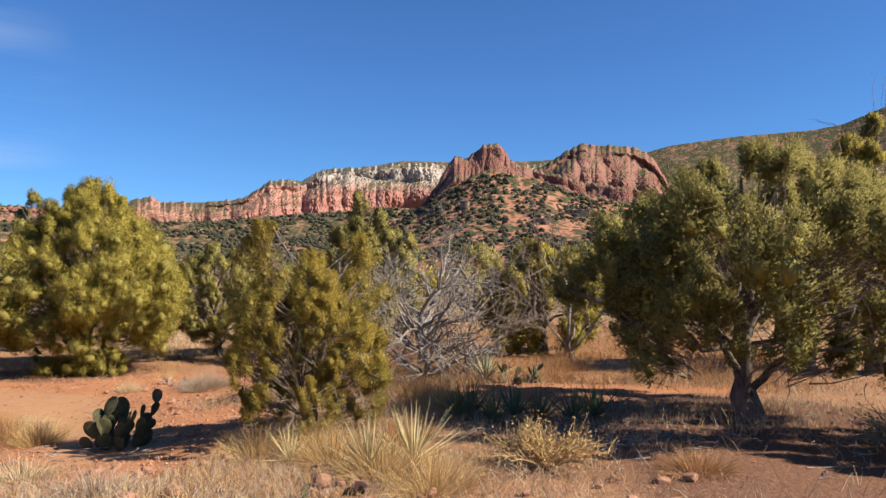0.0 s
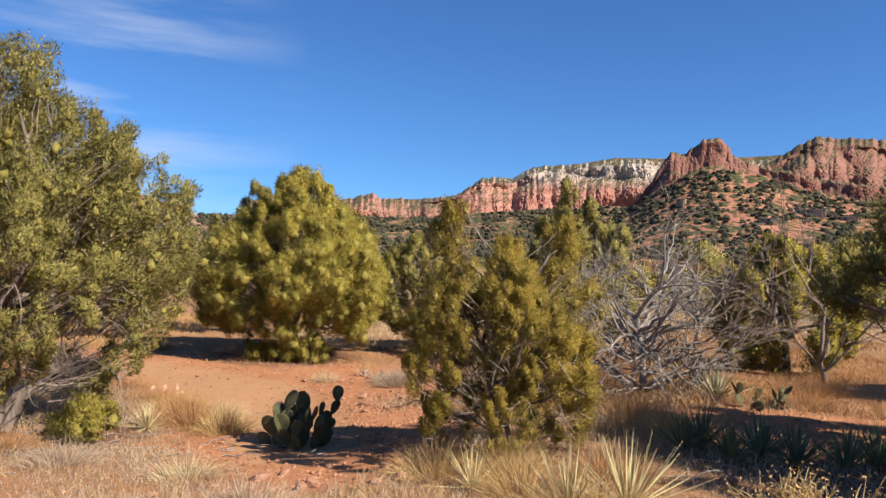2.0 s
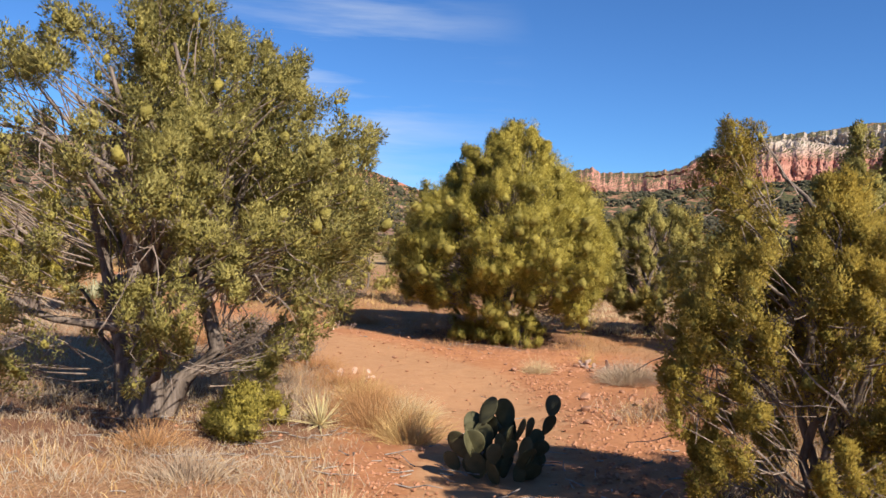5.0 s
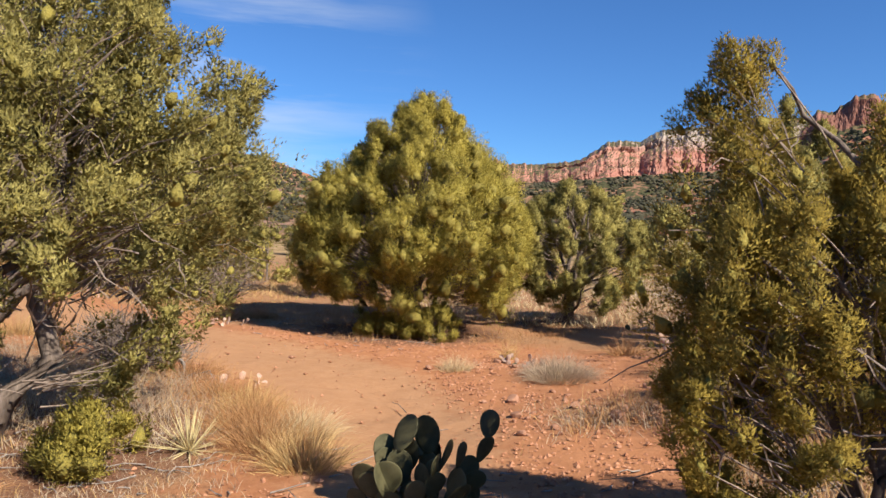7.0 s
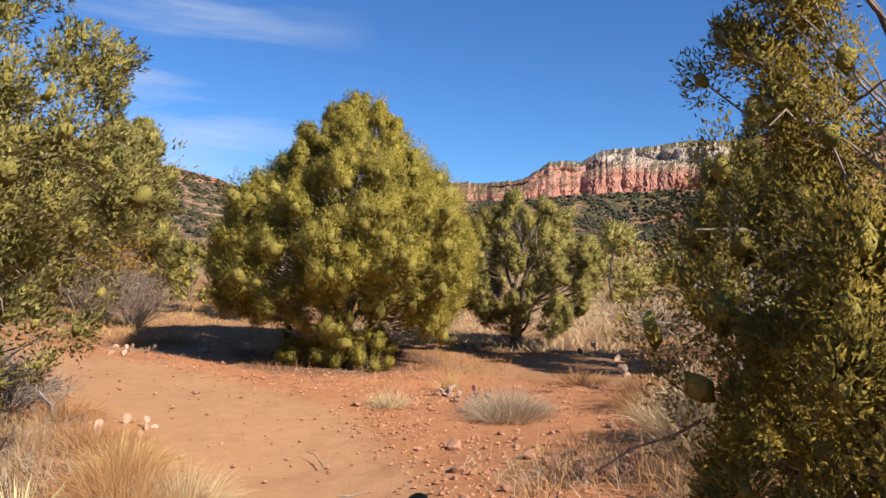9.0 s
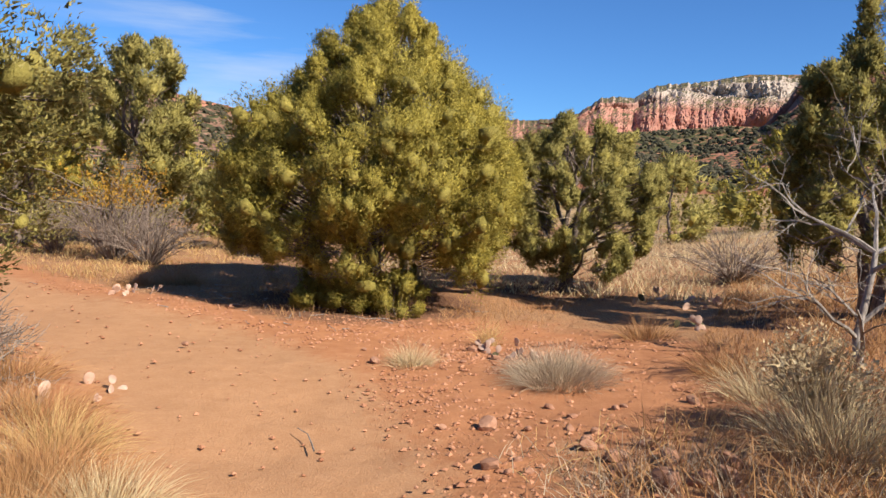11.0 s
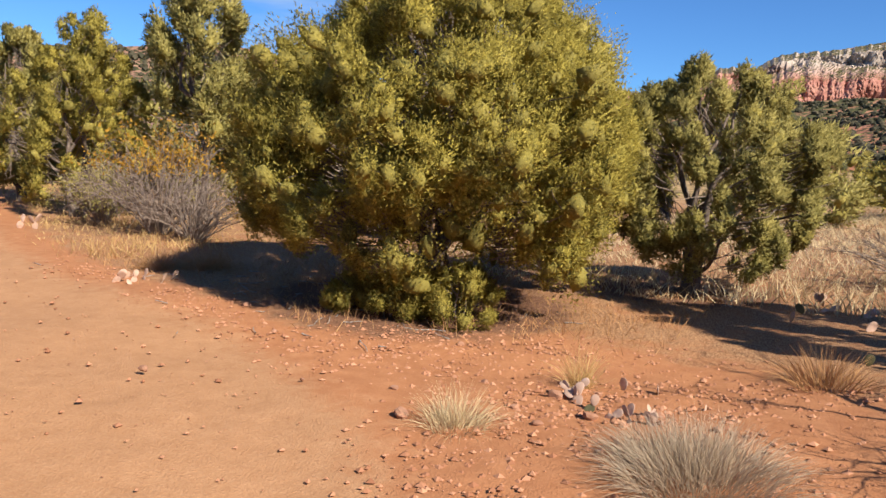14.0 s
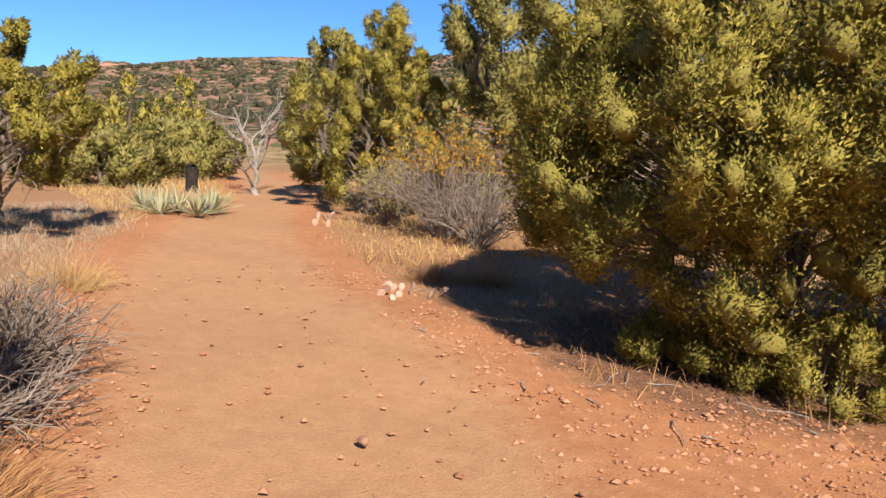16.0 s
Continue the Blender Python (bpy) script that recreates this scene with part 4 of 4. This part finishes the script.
juniper("juniper_tree", 5.0, 6.0, 1.9, 1.25, "low grey-green juniper at the edge of the shade", "bush", M_JUNIPER_DULL, 300, 32, 0.034, 0.05, 78, 8, 3, 0.15, 0.25, spiky=0.2, masses=34, mass=0.2, hearts=0.7)

# bare trees
bare_tree("dead_tree", -0.25, 10.9, 1.85, "bare silver-grey tree with a tangle of twigs", M_DEAD, 5, 30, 3, 0.8, 0.0, 0.058, 1.25)
bare_tree("dead_tree", 0.35, 11.5, 1.8, "dark bare twiggy tree behind the silver one", M_TWIG, 6, 18, 3, 0.75, 0.0, 0.04, 1.1)
bare_tree("dead_tree", 2.3, 13.2, 2.3, "small bare tree with dark thin limbs", M_TWIG, 9, 7, 3, 0.5, 0.25, 0.04, 0.7)
bare_tree("dead_tree", 5.7, 11.6, 2.95, "dead dark tree rising over the junipers", M_TWIG, 14, 7, 3, 0.5, 0.3, 0.06, 0.5)
bare_tree("dead_tree", -22.3, 17.2, 2.3, "pale dead trunks with leaning broken limbs", M_DEAD, 18, 6, 2, 0.5, 0.2, 0.08, 0.5)
bare_tree("dead_branches", -1.9, 13.6, 1.7, "tangle of dead grey branches before the juniper", M_DEAD, 21, 8, 3, 0.7, 0.05, 0.04, 1.1, "branch")
bare_tree("dead_branches", -7.6, 10.6, 0.55, "dead grey branches lying in the brush", M_DEAD, 22, 6, 2, 0.7, 0.0, 0.02, 1.5, "branch")

# shrubs
shrub("autumn_shrub", -13.9, 17.1, 1.75, 1.25, "twiggy grey shrub with orange autumn leaves on top", M_TWIG, 3, 150, M_ORANGE, 1500, 0.06, leaf_from=0.62)
shrub("grey_shrub", -12.9, 17.0, 1.1, 0.95, "bare grey twiggy shrub", M_TWIG, 4, 120)
shrub("green_shrub", -15.6, 17.2, 1.3, 0.8, "small-leaved green shrub by the trail", M_TWIG, 6, 90, M_JUNIPER_DULL, 3000, 0.045, leaf_from=0.2)
shrub("grey_shrub", -3.2, 19.6, 0.8, 1.0, "bare grey twiggy shrub", M_TWIG, 7, 90)
shrub("grey_shrub", -9.1, 10.9, 0.62, 0.6, "dark dry brush at the trail's edge", M_TWIG, 15, 200)
shrub("grey_shrub", -8.3, 10.6, 0.45, 0.6, "dark dry brush at the trail's edge", M_TWIG, 8, 130)
shrub("dry_weed", 0.8, 5.95, 0.32, 0.5, "straw-coloured dry weed with curled leaves", M_STRAW, 9, 60, M_STRAW, 1500, 0.022, leaf_from=0.2)
shrub("dry_weed", -2.3, 11.7, 0.62, 0.35, "pale dry weed with seed heads", M_PALE, 10, 70, M_PALE, 900, 0.03, leaf_from=0.5)
shrub("grey_shrub", 4.0, 6.2, 0.45, 0.6, "grey-green low brush under the juniper", M_TWIG, 11, 80, M_JUNIPER_DULL, 900, 0.035, leaf_from=0.2)


# ---- cacti, yuccas, grass ----
prickly_pear(-3.52, 8.08, "dark green prickly pear with upright pads by the trail", 12, 54, 0.2, 0.92, 0.05, 0.28, lie=15, fan=44)
prickly_pear(1.15, 10.6, "low prickly pear beside a yucca", 4, 20, 0.16, 0.25, 0.1, 0.32, lie=30)
prickly_pear(-4.7, 13.7, "withered pale prickly pear lying on red soil", 5, 30, 0.085, 0.08, 0.97, 0.5, lie=48)
prickly_pear(-3.7, 17.4, "withered pale prickly pear in dry grass", 6, 26, 0.11, 0.1, 0.95, 0.8, lie=40)
prickly_pear(-10.4, 14.25, "withered pink-white prickly pear at the shade's edge", 7, 20, 0.1, 0.1, 0.97, 0.35, lie=45)
prickly_pear(-15.6, 15.8, "small yellow prickly pear by the trail", 8, 6, 0.16, 0.25, 0.6, 0.25)
prickly_pear(-7.0, 10.75, "withered pink prickly pear in brush by the trail", 14, 14, 0.1, 0.1, 1.0, 0.4, lie=40)
prickly_pear(-0.85, 5.3, "small withered prickly pear among stones", 10, 5, 0.11, 0.12, 0.6, 0.15, lie=40)
prickly_pear(-3.3, 15.6, "withered prickly pear by a dry tuft", 11, 10, 0.12, 0.12, 0.7, 0.3, lie=40)

YUCCA_LEAF = leaf_blade("leaf", 1.0, 0.055, M_YUCCA)
DRY_LEAF = leaf_blade("leaf", 1.0, 0.03, M_YUCCA_DRY)
AGAVE_LEAF = leaf_blade("leaf", 1.0, 0.075, M_AGAVE)
for k, (x, y) in enumerate([(0.15, 7.9), (0.5, 7.7), (0.75, 8.0), (1.0, 7.8), (1.38, 7.9), (1.62, 8.0), (0.3, 8.2)]):
    rosette("yucca", x, y, 0.46, 38, YUCCA_LEAF, "dark green yucca in the juniper's shade", "yucca", "shaded yuccas", 20 + k, 20, 85)
rosette("yucca", -0.25, 6.2, 0.6, 60, DRY_LEAF, "straw-coloured spiky yucca in dry grass", "yucca", "dry yuccas", 31, 5, 85)
rosette("yucca", -0.6, 6.0, 0.55, 50, DRY_LEAF, "straw-coloured spiky yucca in dry grass", "yucca", "dry yuccas", 32, 5, 85)
rosette("yucca", -5.62, 8.55, 0.42, 70, DRY_LEAF, "straw-coloured yucca with hanging dead leaves", "yucca", "dry yuccas", 33, -30, 80)
rosette("yucca", -1.35, 6.55, 0.4, 34, DRY_LEAF, "small straw-coloured yucca under the juniper bush", "yucca", "dry yuccas", 34, 5, 85)
rosette("yucca", 0.62, 10.9, 0.55, 46, AGAVE_LEAF, "pale green yucca beside a prickly pear", "yucca", "", 35, 10, 85)
for k, (x, y) in enumerate([(-17.2, 14.3), (-17.6, 13.8), (-18.0, 14.2), (-17.8, 14.7), (-18.4, 13.7), (-18.2, 14.9)]):
    rosette("agave", x, y, 0.62, 36, AGAVE_LEAF, "pale grey-green agave clump beside the trail", "agave", "agave clump", 40 + k, 5, 80)

STRAW_L, GREY_L, RUST_L, PALE_L = "straw-yellow bunch of dry grass", "grey bunch of dead grass on red soil", "rust-brown fine dry grass", "pale dry grass bunch"
tuft(-5.42, 12.8, 0.34, 0.26, PALE_L, M_PALE, 520, 1, 0.003)
tuft(-4.08, 12.8, 0.4, 0.6, GREY_L, M_GREY, 2600, 2, 0.003, spread=0.36)
tuft(-5.15, 14.0, 0.44, 0.13, STRAW_L, M_STRAW, 260, 3, 0.003)
tuft(-3.75, 14.9, 0.4, 0.4, RUST_L, M_RUSTY, 350, 4, 0.005)
tuft(-5.75, 9.35, 0.42, 0.45, RUST_L, M_RUSTY, 700, 5, 0.004)
tuft(-5.2, 8.9, 0.38, 0.4, RUST_L, M_RUSTY, 500, 6, 0.004)
tuft(-6.0, 7.0, 0.34, 0.4, RUST_L, M_RUSTY, 500, 7, 0.004)
tuft(-5.0, 6.6, 0.35, 0.45, GREY_L, M_GREY, 500, 8, 0.005)
tuft(-3.6, 6.4, 0.3, 0.4, PALE_L, M_PALE, 450, 9, 0.005)
tuft(-2.6, 5.6, 0.34, 0.45, GREY_L, M_GREY, 450, 10, 0.005)
for k, (x, y, h, r, lab, m) in enumerate([
    (-0.45, 5.75, 0.5, 0.5, STRAW_L, M_STRAW), (-0.1, 5.4, 0.42, 0.45, STRAW_L, M_STRAW), (-0.95, 6.5, 0.45, 0.45, STRAW_L, M_STRAW), (-1.7, 6.9, 0.42, 0.45, STRAW_L, M_STRAW),
    (-1.2, 7.1, 0.4, 0.4, STRAW_L, M_STRAW), (-0.4, 7.0, 0.4, 0.4, RUST_L, M_RUSTY), (0.0, 8.6, 0.5, 0.5, STRAW_L, M_STRAW), (-0.3, 9.4, 0.55, 0.5, RUST_L, M_RUSTY), (1.9, 5.6, 0.3, 0.35, RUST_L, M_RUSTY),
    (-2.2, 11.3, 0.6, 0.45, PALE_L, M_PALE), (-2.5, 12.5, 0.45, 0.5, PALE_L, M_PALE), (-2.8, 13.3, 0.45, 0.5, RUST_L, M_RUSTY), (-5.7, 9.5, 0.42, 0.5, RUST_L, M_RUSTY), (-6.2, 9.9, 0.4, 0.5, STRAW_L, M_STRAW), (-6.8, 10.2, 0.4, 0.5, RUST_L, M_RUSTY), (-7.6, 10.6, 0.42, 0.5, RUST_L, M_RUSTY), (-5.2, 9.35, 0.4, 0.4, PALE_L, M_PALE), (-5.3, 9.0, 0.5, 0.5, RUST_L, M_RUSTY), (-4.7, 8.7, 0.45, 0.4, STRAW_L, M_STRAW),
    (-11.9, 11.6, 0.5, 0.5, STRAW_L, M_STRAW), (-10.4, 11.1, 0.45, 0.4, RUST_L, M_RUSTY), (-10.6, 15.4, 0.4, 0.4, RUST_L, M_RUSTY), (-11.0, 15.0, 0.35, 0.4, RUST_L, M_RUSTY),
    (1.9, 12.0, 0.5, 0.6, RUST_L, M_RUSTY), (0.2, 12.2, 0.5, 0.6, STRAW_L, M_STRAW), (1.6, 10.9, 0.4, 0.4, RUST_L, M_RUSTY), (-20.5, 15.6, 0.5, 0.6, STRAW_L, M_STRAW),
]):
    tuft(x, y, h, r, lab, m, 800, 60 + k, 0.0035)


def grass_cover(name, n, box, keep, h, mat, label, width=0.005, seed=1):
    """Loose dry grass over a stretch of ground; keep gives its density from 0 to 1."""
    r_ = np.random.default_rng(seed)
    x = box[0] + (box[1] - box[0]) * r_.random(n)
    y = box[2] + (box[3] - box[2]) * r_.random(n)
    clump = 0.5 + 0.5 * wobble(x, y, 2.3, seed) * wobble(x, y, 5.1, seed + 2)
    ok = r_.random(n) < keep(x, y) * np.clip(clump * 1.6 - 0.25, 0, 1)
    x, y = x[ok], y[ok]
    m = len(x)
    base = np.stack([x, y, ground(x, y) - 0.01], -1)
    way = unit(np.stack([r_.normal(0, 0.45, m), r_.normal(0, 0.45, m), np.ones(m)], -1))
    ln = h * (0.35 + 0.9 * r_.random(m)) * (0.6 + 0.5 * wobble(x, y, 1.1, 5))
    ln = np.abs(ln) + 0.05
    v, f = blades(base, way, ln, np.full(m, width), ln * 0.35, 2)
    ob = new(name, mesh_of(name, v, f, mat))
    return tagged(ob, label, "grass", kind="stuff")


def open_grass(x, y):
    shade = 1 - 0.97 * np.exp(-((x - 3.3) / 2.6) ** 4 - ((y - 5.7) / 2.0) ** 4)
    return shade * (1 - bare(x, y)) ** 1.5 * smooth(y, 2.8, 4.6) * (1 - smooth(x, 3.2, 6.0) * smooth(-y, -12, -9))


grass_cover("dry_grass", 150000, (-10, 6, 2.8, 11), open_grass, 0.26, M_GREY, "loose grey dry grass over the bank", seed=3)
grass_cover("straw_grass", 60000, (-9, 4.5, 3.0, 11.5), lambda x, y: open_grass(x, y) * (0.35 + 0.65 * (x > -2.2) * (x < 0.4)), 0.34, M_STRAW, "straw-yellow dry grass on the bank", seed=4)
grass_cover("rusty_grass", 90000, (-3.2, 6, 9.5, 20), open_grass, 0.36, M_RUSTY, "rust-coloured dry grass beyond the bushes", 0.007, seed=5)
grass_cover("pale_meadow_grass", 90000, (-10, 8, 17.5, 40), lambda x, y: open_grass(x, y), 0.42, M_PALE, "pale dry meadow grass behind the junipers", 0.012, seed=6)
grass_cover("rusty_grass", 26000, (-14, -5, 13.8, 18), lambda x, y: open_grass(x, y) * 0.5, 0.2, M_RUSTY, "rust-coloured dry grass under the rounded juniper", 0.006, seed=7)
grass_cover("dry_grass", 50000, (-20, -5.5, 8.5, 13), open_grass, 0.24, M_GREY, "loose grey dry grass south of the trail", 0.006, seed=8)
grass_cover("straw_grass", 50000, (-32, -12, 13, 26), open_grass, 0.35, M_STRAW, "straw-yellow dry grass far along the trail", 0.012, seed=9)

grass_cover("dry_grass", 45000, (-16, 12, -8, 5.5), lambda x, y: np.clip(1 - np.hypot(x + 2, y - 1) / 13, 0, 1), 0.22, M_GREY, "thin dry grass behind the start of the walk", 0.007, seed=12)

# ---- stones ----
ROCKS = [rock_mesh("rock", k, M_ROCK) for k in range(6)]
r_ = random.Random(5)
for k in range(120):
    s = 0.05 + 0.11 * r_.random() ** 2.2
    if k < 45:
        x, y = r_.gauss(-3.5, 0.6), r_.gauss(11.2, 0.7)
    elif k < 75:
        x, y = r_.gauss(-2.4, 0.7), r_.gauss(6.4, 0.9)
    elif k < 95:
        x, y = r_.gauss(-5.6, 1.2), r_.gauss(13.2, 0.8)
    else:
        x, y = r_.gauss(0.2, 1.2), r_.gauss(5.6, 0.5)
    if trail_gap(np.array([x]), np.array([y]))[0] < 0.1:
        s *= 0.5
    ob = new("rock", ROCKS[k % 6])
    ob.matrix_basis = pose(x, y, ground(x, y) + s * 0.12, r_.gauss(0, 15), r_.gauss(0, 15), r_.random() * 360) @ Matrix.Diagonal((s, s, s, 1))
    tagged(ob, "angular red sandstone rock on red soil", "rock", "loose rocks")


for x, y, s in ((-2.95, 10.62, 0.2), (-3.25, 10.95, 0.13), (-2.2, 5.2, 0.2), (-2.0, 5.5, 0.16), (-0.9, 5.55, 0.18)):
    ob = new("rock", ROCKS[int(s * 100) % 6])
    ob.matrix_basis = pose(x, y, ground(x, y) + s * 0.15, 5, 8, x * 90) @ Matrix.Diagonal((s, s, s, 1))
    tagged(ob, "larger dark red sandstone rock half sunk in soil", "rock", "loose rocks")


def pebbles(n, seed):
    """Loose gravel: small faceted stones strewn over the open ground."""
    g = np.random.default_rng(seed)
    x, y = g.uniform(-12.5, 2.5, n), g.uniform(4.5, 16, n)
    gap = trail_gap(x, y)
    dens = bare(x, y) * (0.02 + 0.98 * smooth(gap, -0.35, 0.35)) * np.clip(0.55 + 0.6 * wobble(x, y, 1.7, 4), 0.08, 1) + 0.02
    ok = g.random(n) < dens
    x, y = x[ok], y[ok]
    m = len(x)
    s = 0.006 + 0.022 * g.random(m) ** 3.0
    octa = np.array([[1, 0, 0], [0, 1, 0], [-1, 0, 0], [0, -1, 0], [0, 0, 0.75], [0, 0, -0.6]])
    v = octa[None] * (0.65 + 0.7 * g.random((m, 6, 1)))
    a = g.random(m) * 6.28
    ca, sa = np.cos(a)[:, None], np.sin(a)[:, None]
    v = np.stack([v[..., 0] * ca - v[..., 1] * sa, v[..., 0] * sa + v[..., 1] * ca, v[..., 2] * 0.8], -1) * s[:, None, None]
    v += np.stack([x, y, ground(x, y) - 0.025 * (1 - smooth(trail_gap(x, y), -0.5, 0.3)) + s * 0.15], -1)[:, None]
    f = np.array([[0, 1, 4], [1, 2, 4], [2, 3, 4], [3, 0, 4], [1, 0, 5], [2, 1, 5], [3, 2, 5], [0, 3, 5]])
    f = (np.arange(m)[:, None, None] * 6 + f[None]).reshape(-1, 3)
    k = Mat("loose_gravel", 0.95, 0.1)
    c = k.mix(k.island(), (0.25, 0.11, 0.06), (0.45, 0.23, 0.135))
    ob = new("gravel", mesh_of("gravel", v.reshape(-1, 3), f, k.done(c)))
    tagged(ob, "small loose red and tan stones", "gravel", kind="stuff")


pebbles(120000, 3)


def fallen_sticks(n, seed):
    """Dead twigs lying about under the trees."""
    g = np.random.default_rng(seed)
    s = Soup()
    for cx, cy, spread, count in ((2.6, 7.0, 1.4, n), (-6.6, 7.8, 1.5, n), (-8.3, 14.8, 1.2, n // 3), (-2.9, 8.2, 0.9, n // 4)):
        for _ in range(count):
            x, y = cx + g.normal(0, spread), cy + g.normal(0, spread * 0.6)
            a, ln = g.random() * 6.28, 0.08 + 0.35 * g.random() ** 2
            p = bent((x, y, ground(x, y) + 0.012), (x + math.cos(a) * ln, y + math.sin(a) * ln, ground(x + math.cos(a) * ln, y + math.sin(a) * ln) + 0.02), 4, 0.2, 0, g)
            s.tube(p, 0.006, 0.003, 4)
    ob = new("fallen_twigs", s.mesh("fallen_twigs", M_DEAD))
    tagged(ob, "grey dead twigs scattered under the junipers", "twigs", kind="stuff")


fallen_sticks(160, 4)

# charred post beside the trail
post = thing("wooden_post", -22.2, 15.6, "dark charred wooden post beside the trail", "post")
s = Soup()
s.tube(bent((0, 0, -0.1), (0.03, 0.0, 0.6), 6, 0.03), 0.16, 0.12, 9)
part("shaft", s.mesh("shaft", M_POST), post)
s = Soup()
s.tube([(-0.17, 0, 0.57), (0.0, 0, 0.62), (0.17, 0, 0.59)], 0.08, 0.07, 8)
part("cap", s.mesh("cap", M_POST), post)


# ---- houses on the slope ----
def block(me_name, x0, x1, y0, y1, z0, z1, mat, bevel=0.05):
    bm = bmesh.new()
    bmesh.ops.create_cube(bm, size=1.0)
    for v in bm.verts:
        v.co = Vector(((x0 + x1) / 2 + v.co.x * (x1 - x0), (y0 + y1) / 2 + v.co.y * (y1 - y0), (z0 + z1) / 2 + v.co.z * (z1 - z0)))
    bmesh.ops.bevel(bm, geom=bm.edges[:], offset=bevel, segments=1, affect="EDGES")
    me = bpy.data.meshes.new(me_name)
    bm.to_mesh(me)
    bm.free()
    me.materials.append(mat)
    return me


def house(az, dist, slope, width, tall, seed):
    x, y = dist * math.sin(radians(az)), dist * math.cos(radians(az))
    top = thing("house", x, y, "low tan stucco house with a flat roof on the slope", "house", "hillside houses", z=1.5 + dist * slope, turn=-az + seed * 7 % 20 - 10)
    w = width / 2
    wall = part("wall", block("wall", -w, w, -4, 5, -5, tall, M_STUCCO), top)
    part("wall", block("wall", w * 0.2, w * 0.8, -6, -4.1, -5, tall * 0.75, M_STUCCO), top)
    part("roof", block("roof", -w - 0.7, w + 0.7, -5.0, 5.6, tall + 0.02, tall + 0.6, M_ROOF), top)
    n = int(width / 4)
    for k in range(n):
        cx = -w + (k + 0.5) * width / n
        if cx < w * 0.15 or cx > w * 0.85:
            part("window", block("window", cx - 1.1, cx + 1.1, -4.15, -4.02, tall * 0.3, tall * 0.8, M_PANE, 0.02), top)


house(10.3, 800, 0.083, 26, 3.6, 1)
house(7.6, 722, 0.073, 15, 3.0, 2)
house(1.7, 808, 0.098, 9, 3.0, 3)
house(12.4, 792, 0.075, 22, 3.0, 4)

# ---- the scrub in the middle distance ----
far_a = juniper("far_juniper", -30, 24, 3.2, 1.6, "distant olive-green juniper in the scrub", "bush", M_JUNIPER_DULL, 40, 16, 0.17, 0.05, 81, 2, 1, 0.26, 0.25, per=6, group="distant junipers", bare_twigs=0, hearts=0.75)
far_b = juniper("far_juniper", -36, 17, 3.6, 1.7, "distant olive-green juniper in the scrub", "dome", M_JUNIPER, 40, 16, 0.17, 0.05, 82, 2, 1, 0.26, 0.25, per=6, group="distant junipers", bare_twigs=0, hearts=0.75)
r_ = random.Random(11)
made = 0
while made < 190:
    az = radians(r_.uniform(-98, 42))
    d = 26 + 300 * r_.random() ** 1.7
    x, y = d * math.sin(az), d * math.cos(az)
    if trail_gap(np.array([x]), np.array([y]))[0] < 2.5 or (-9 < x < 3 and y < 30):
        continue
    s = r_.uniform(0.6, 1.25)
    copy_thing(far_a if r_.random() < 0.6 else far_b, pose(x, y, ground(x, y) - 0.1, 0, 0, r_.random() * 360) @ Matrix.Diagonal((s, s, s * r_.uniform(0.8, 1.05), 1)))
    made += 1
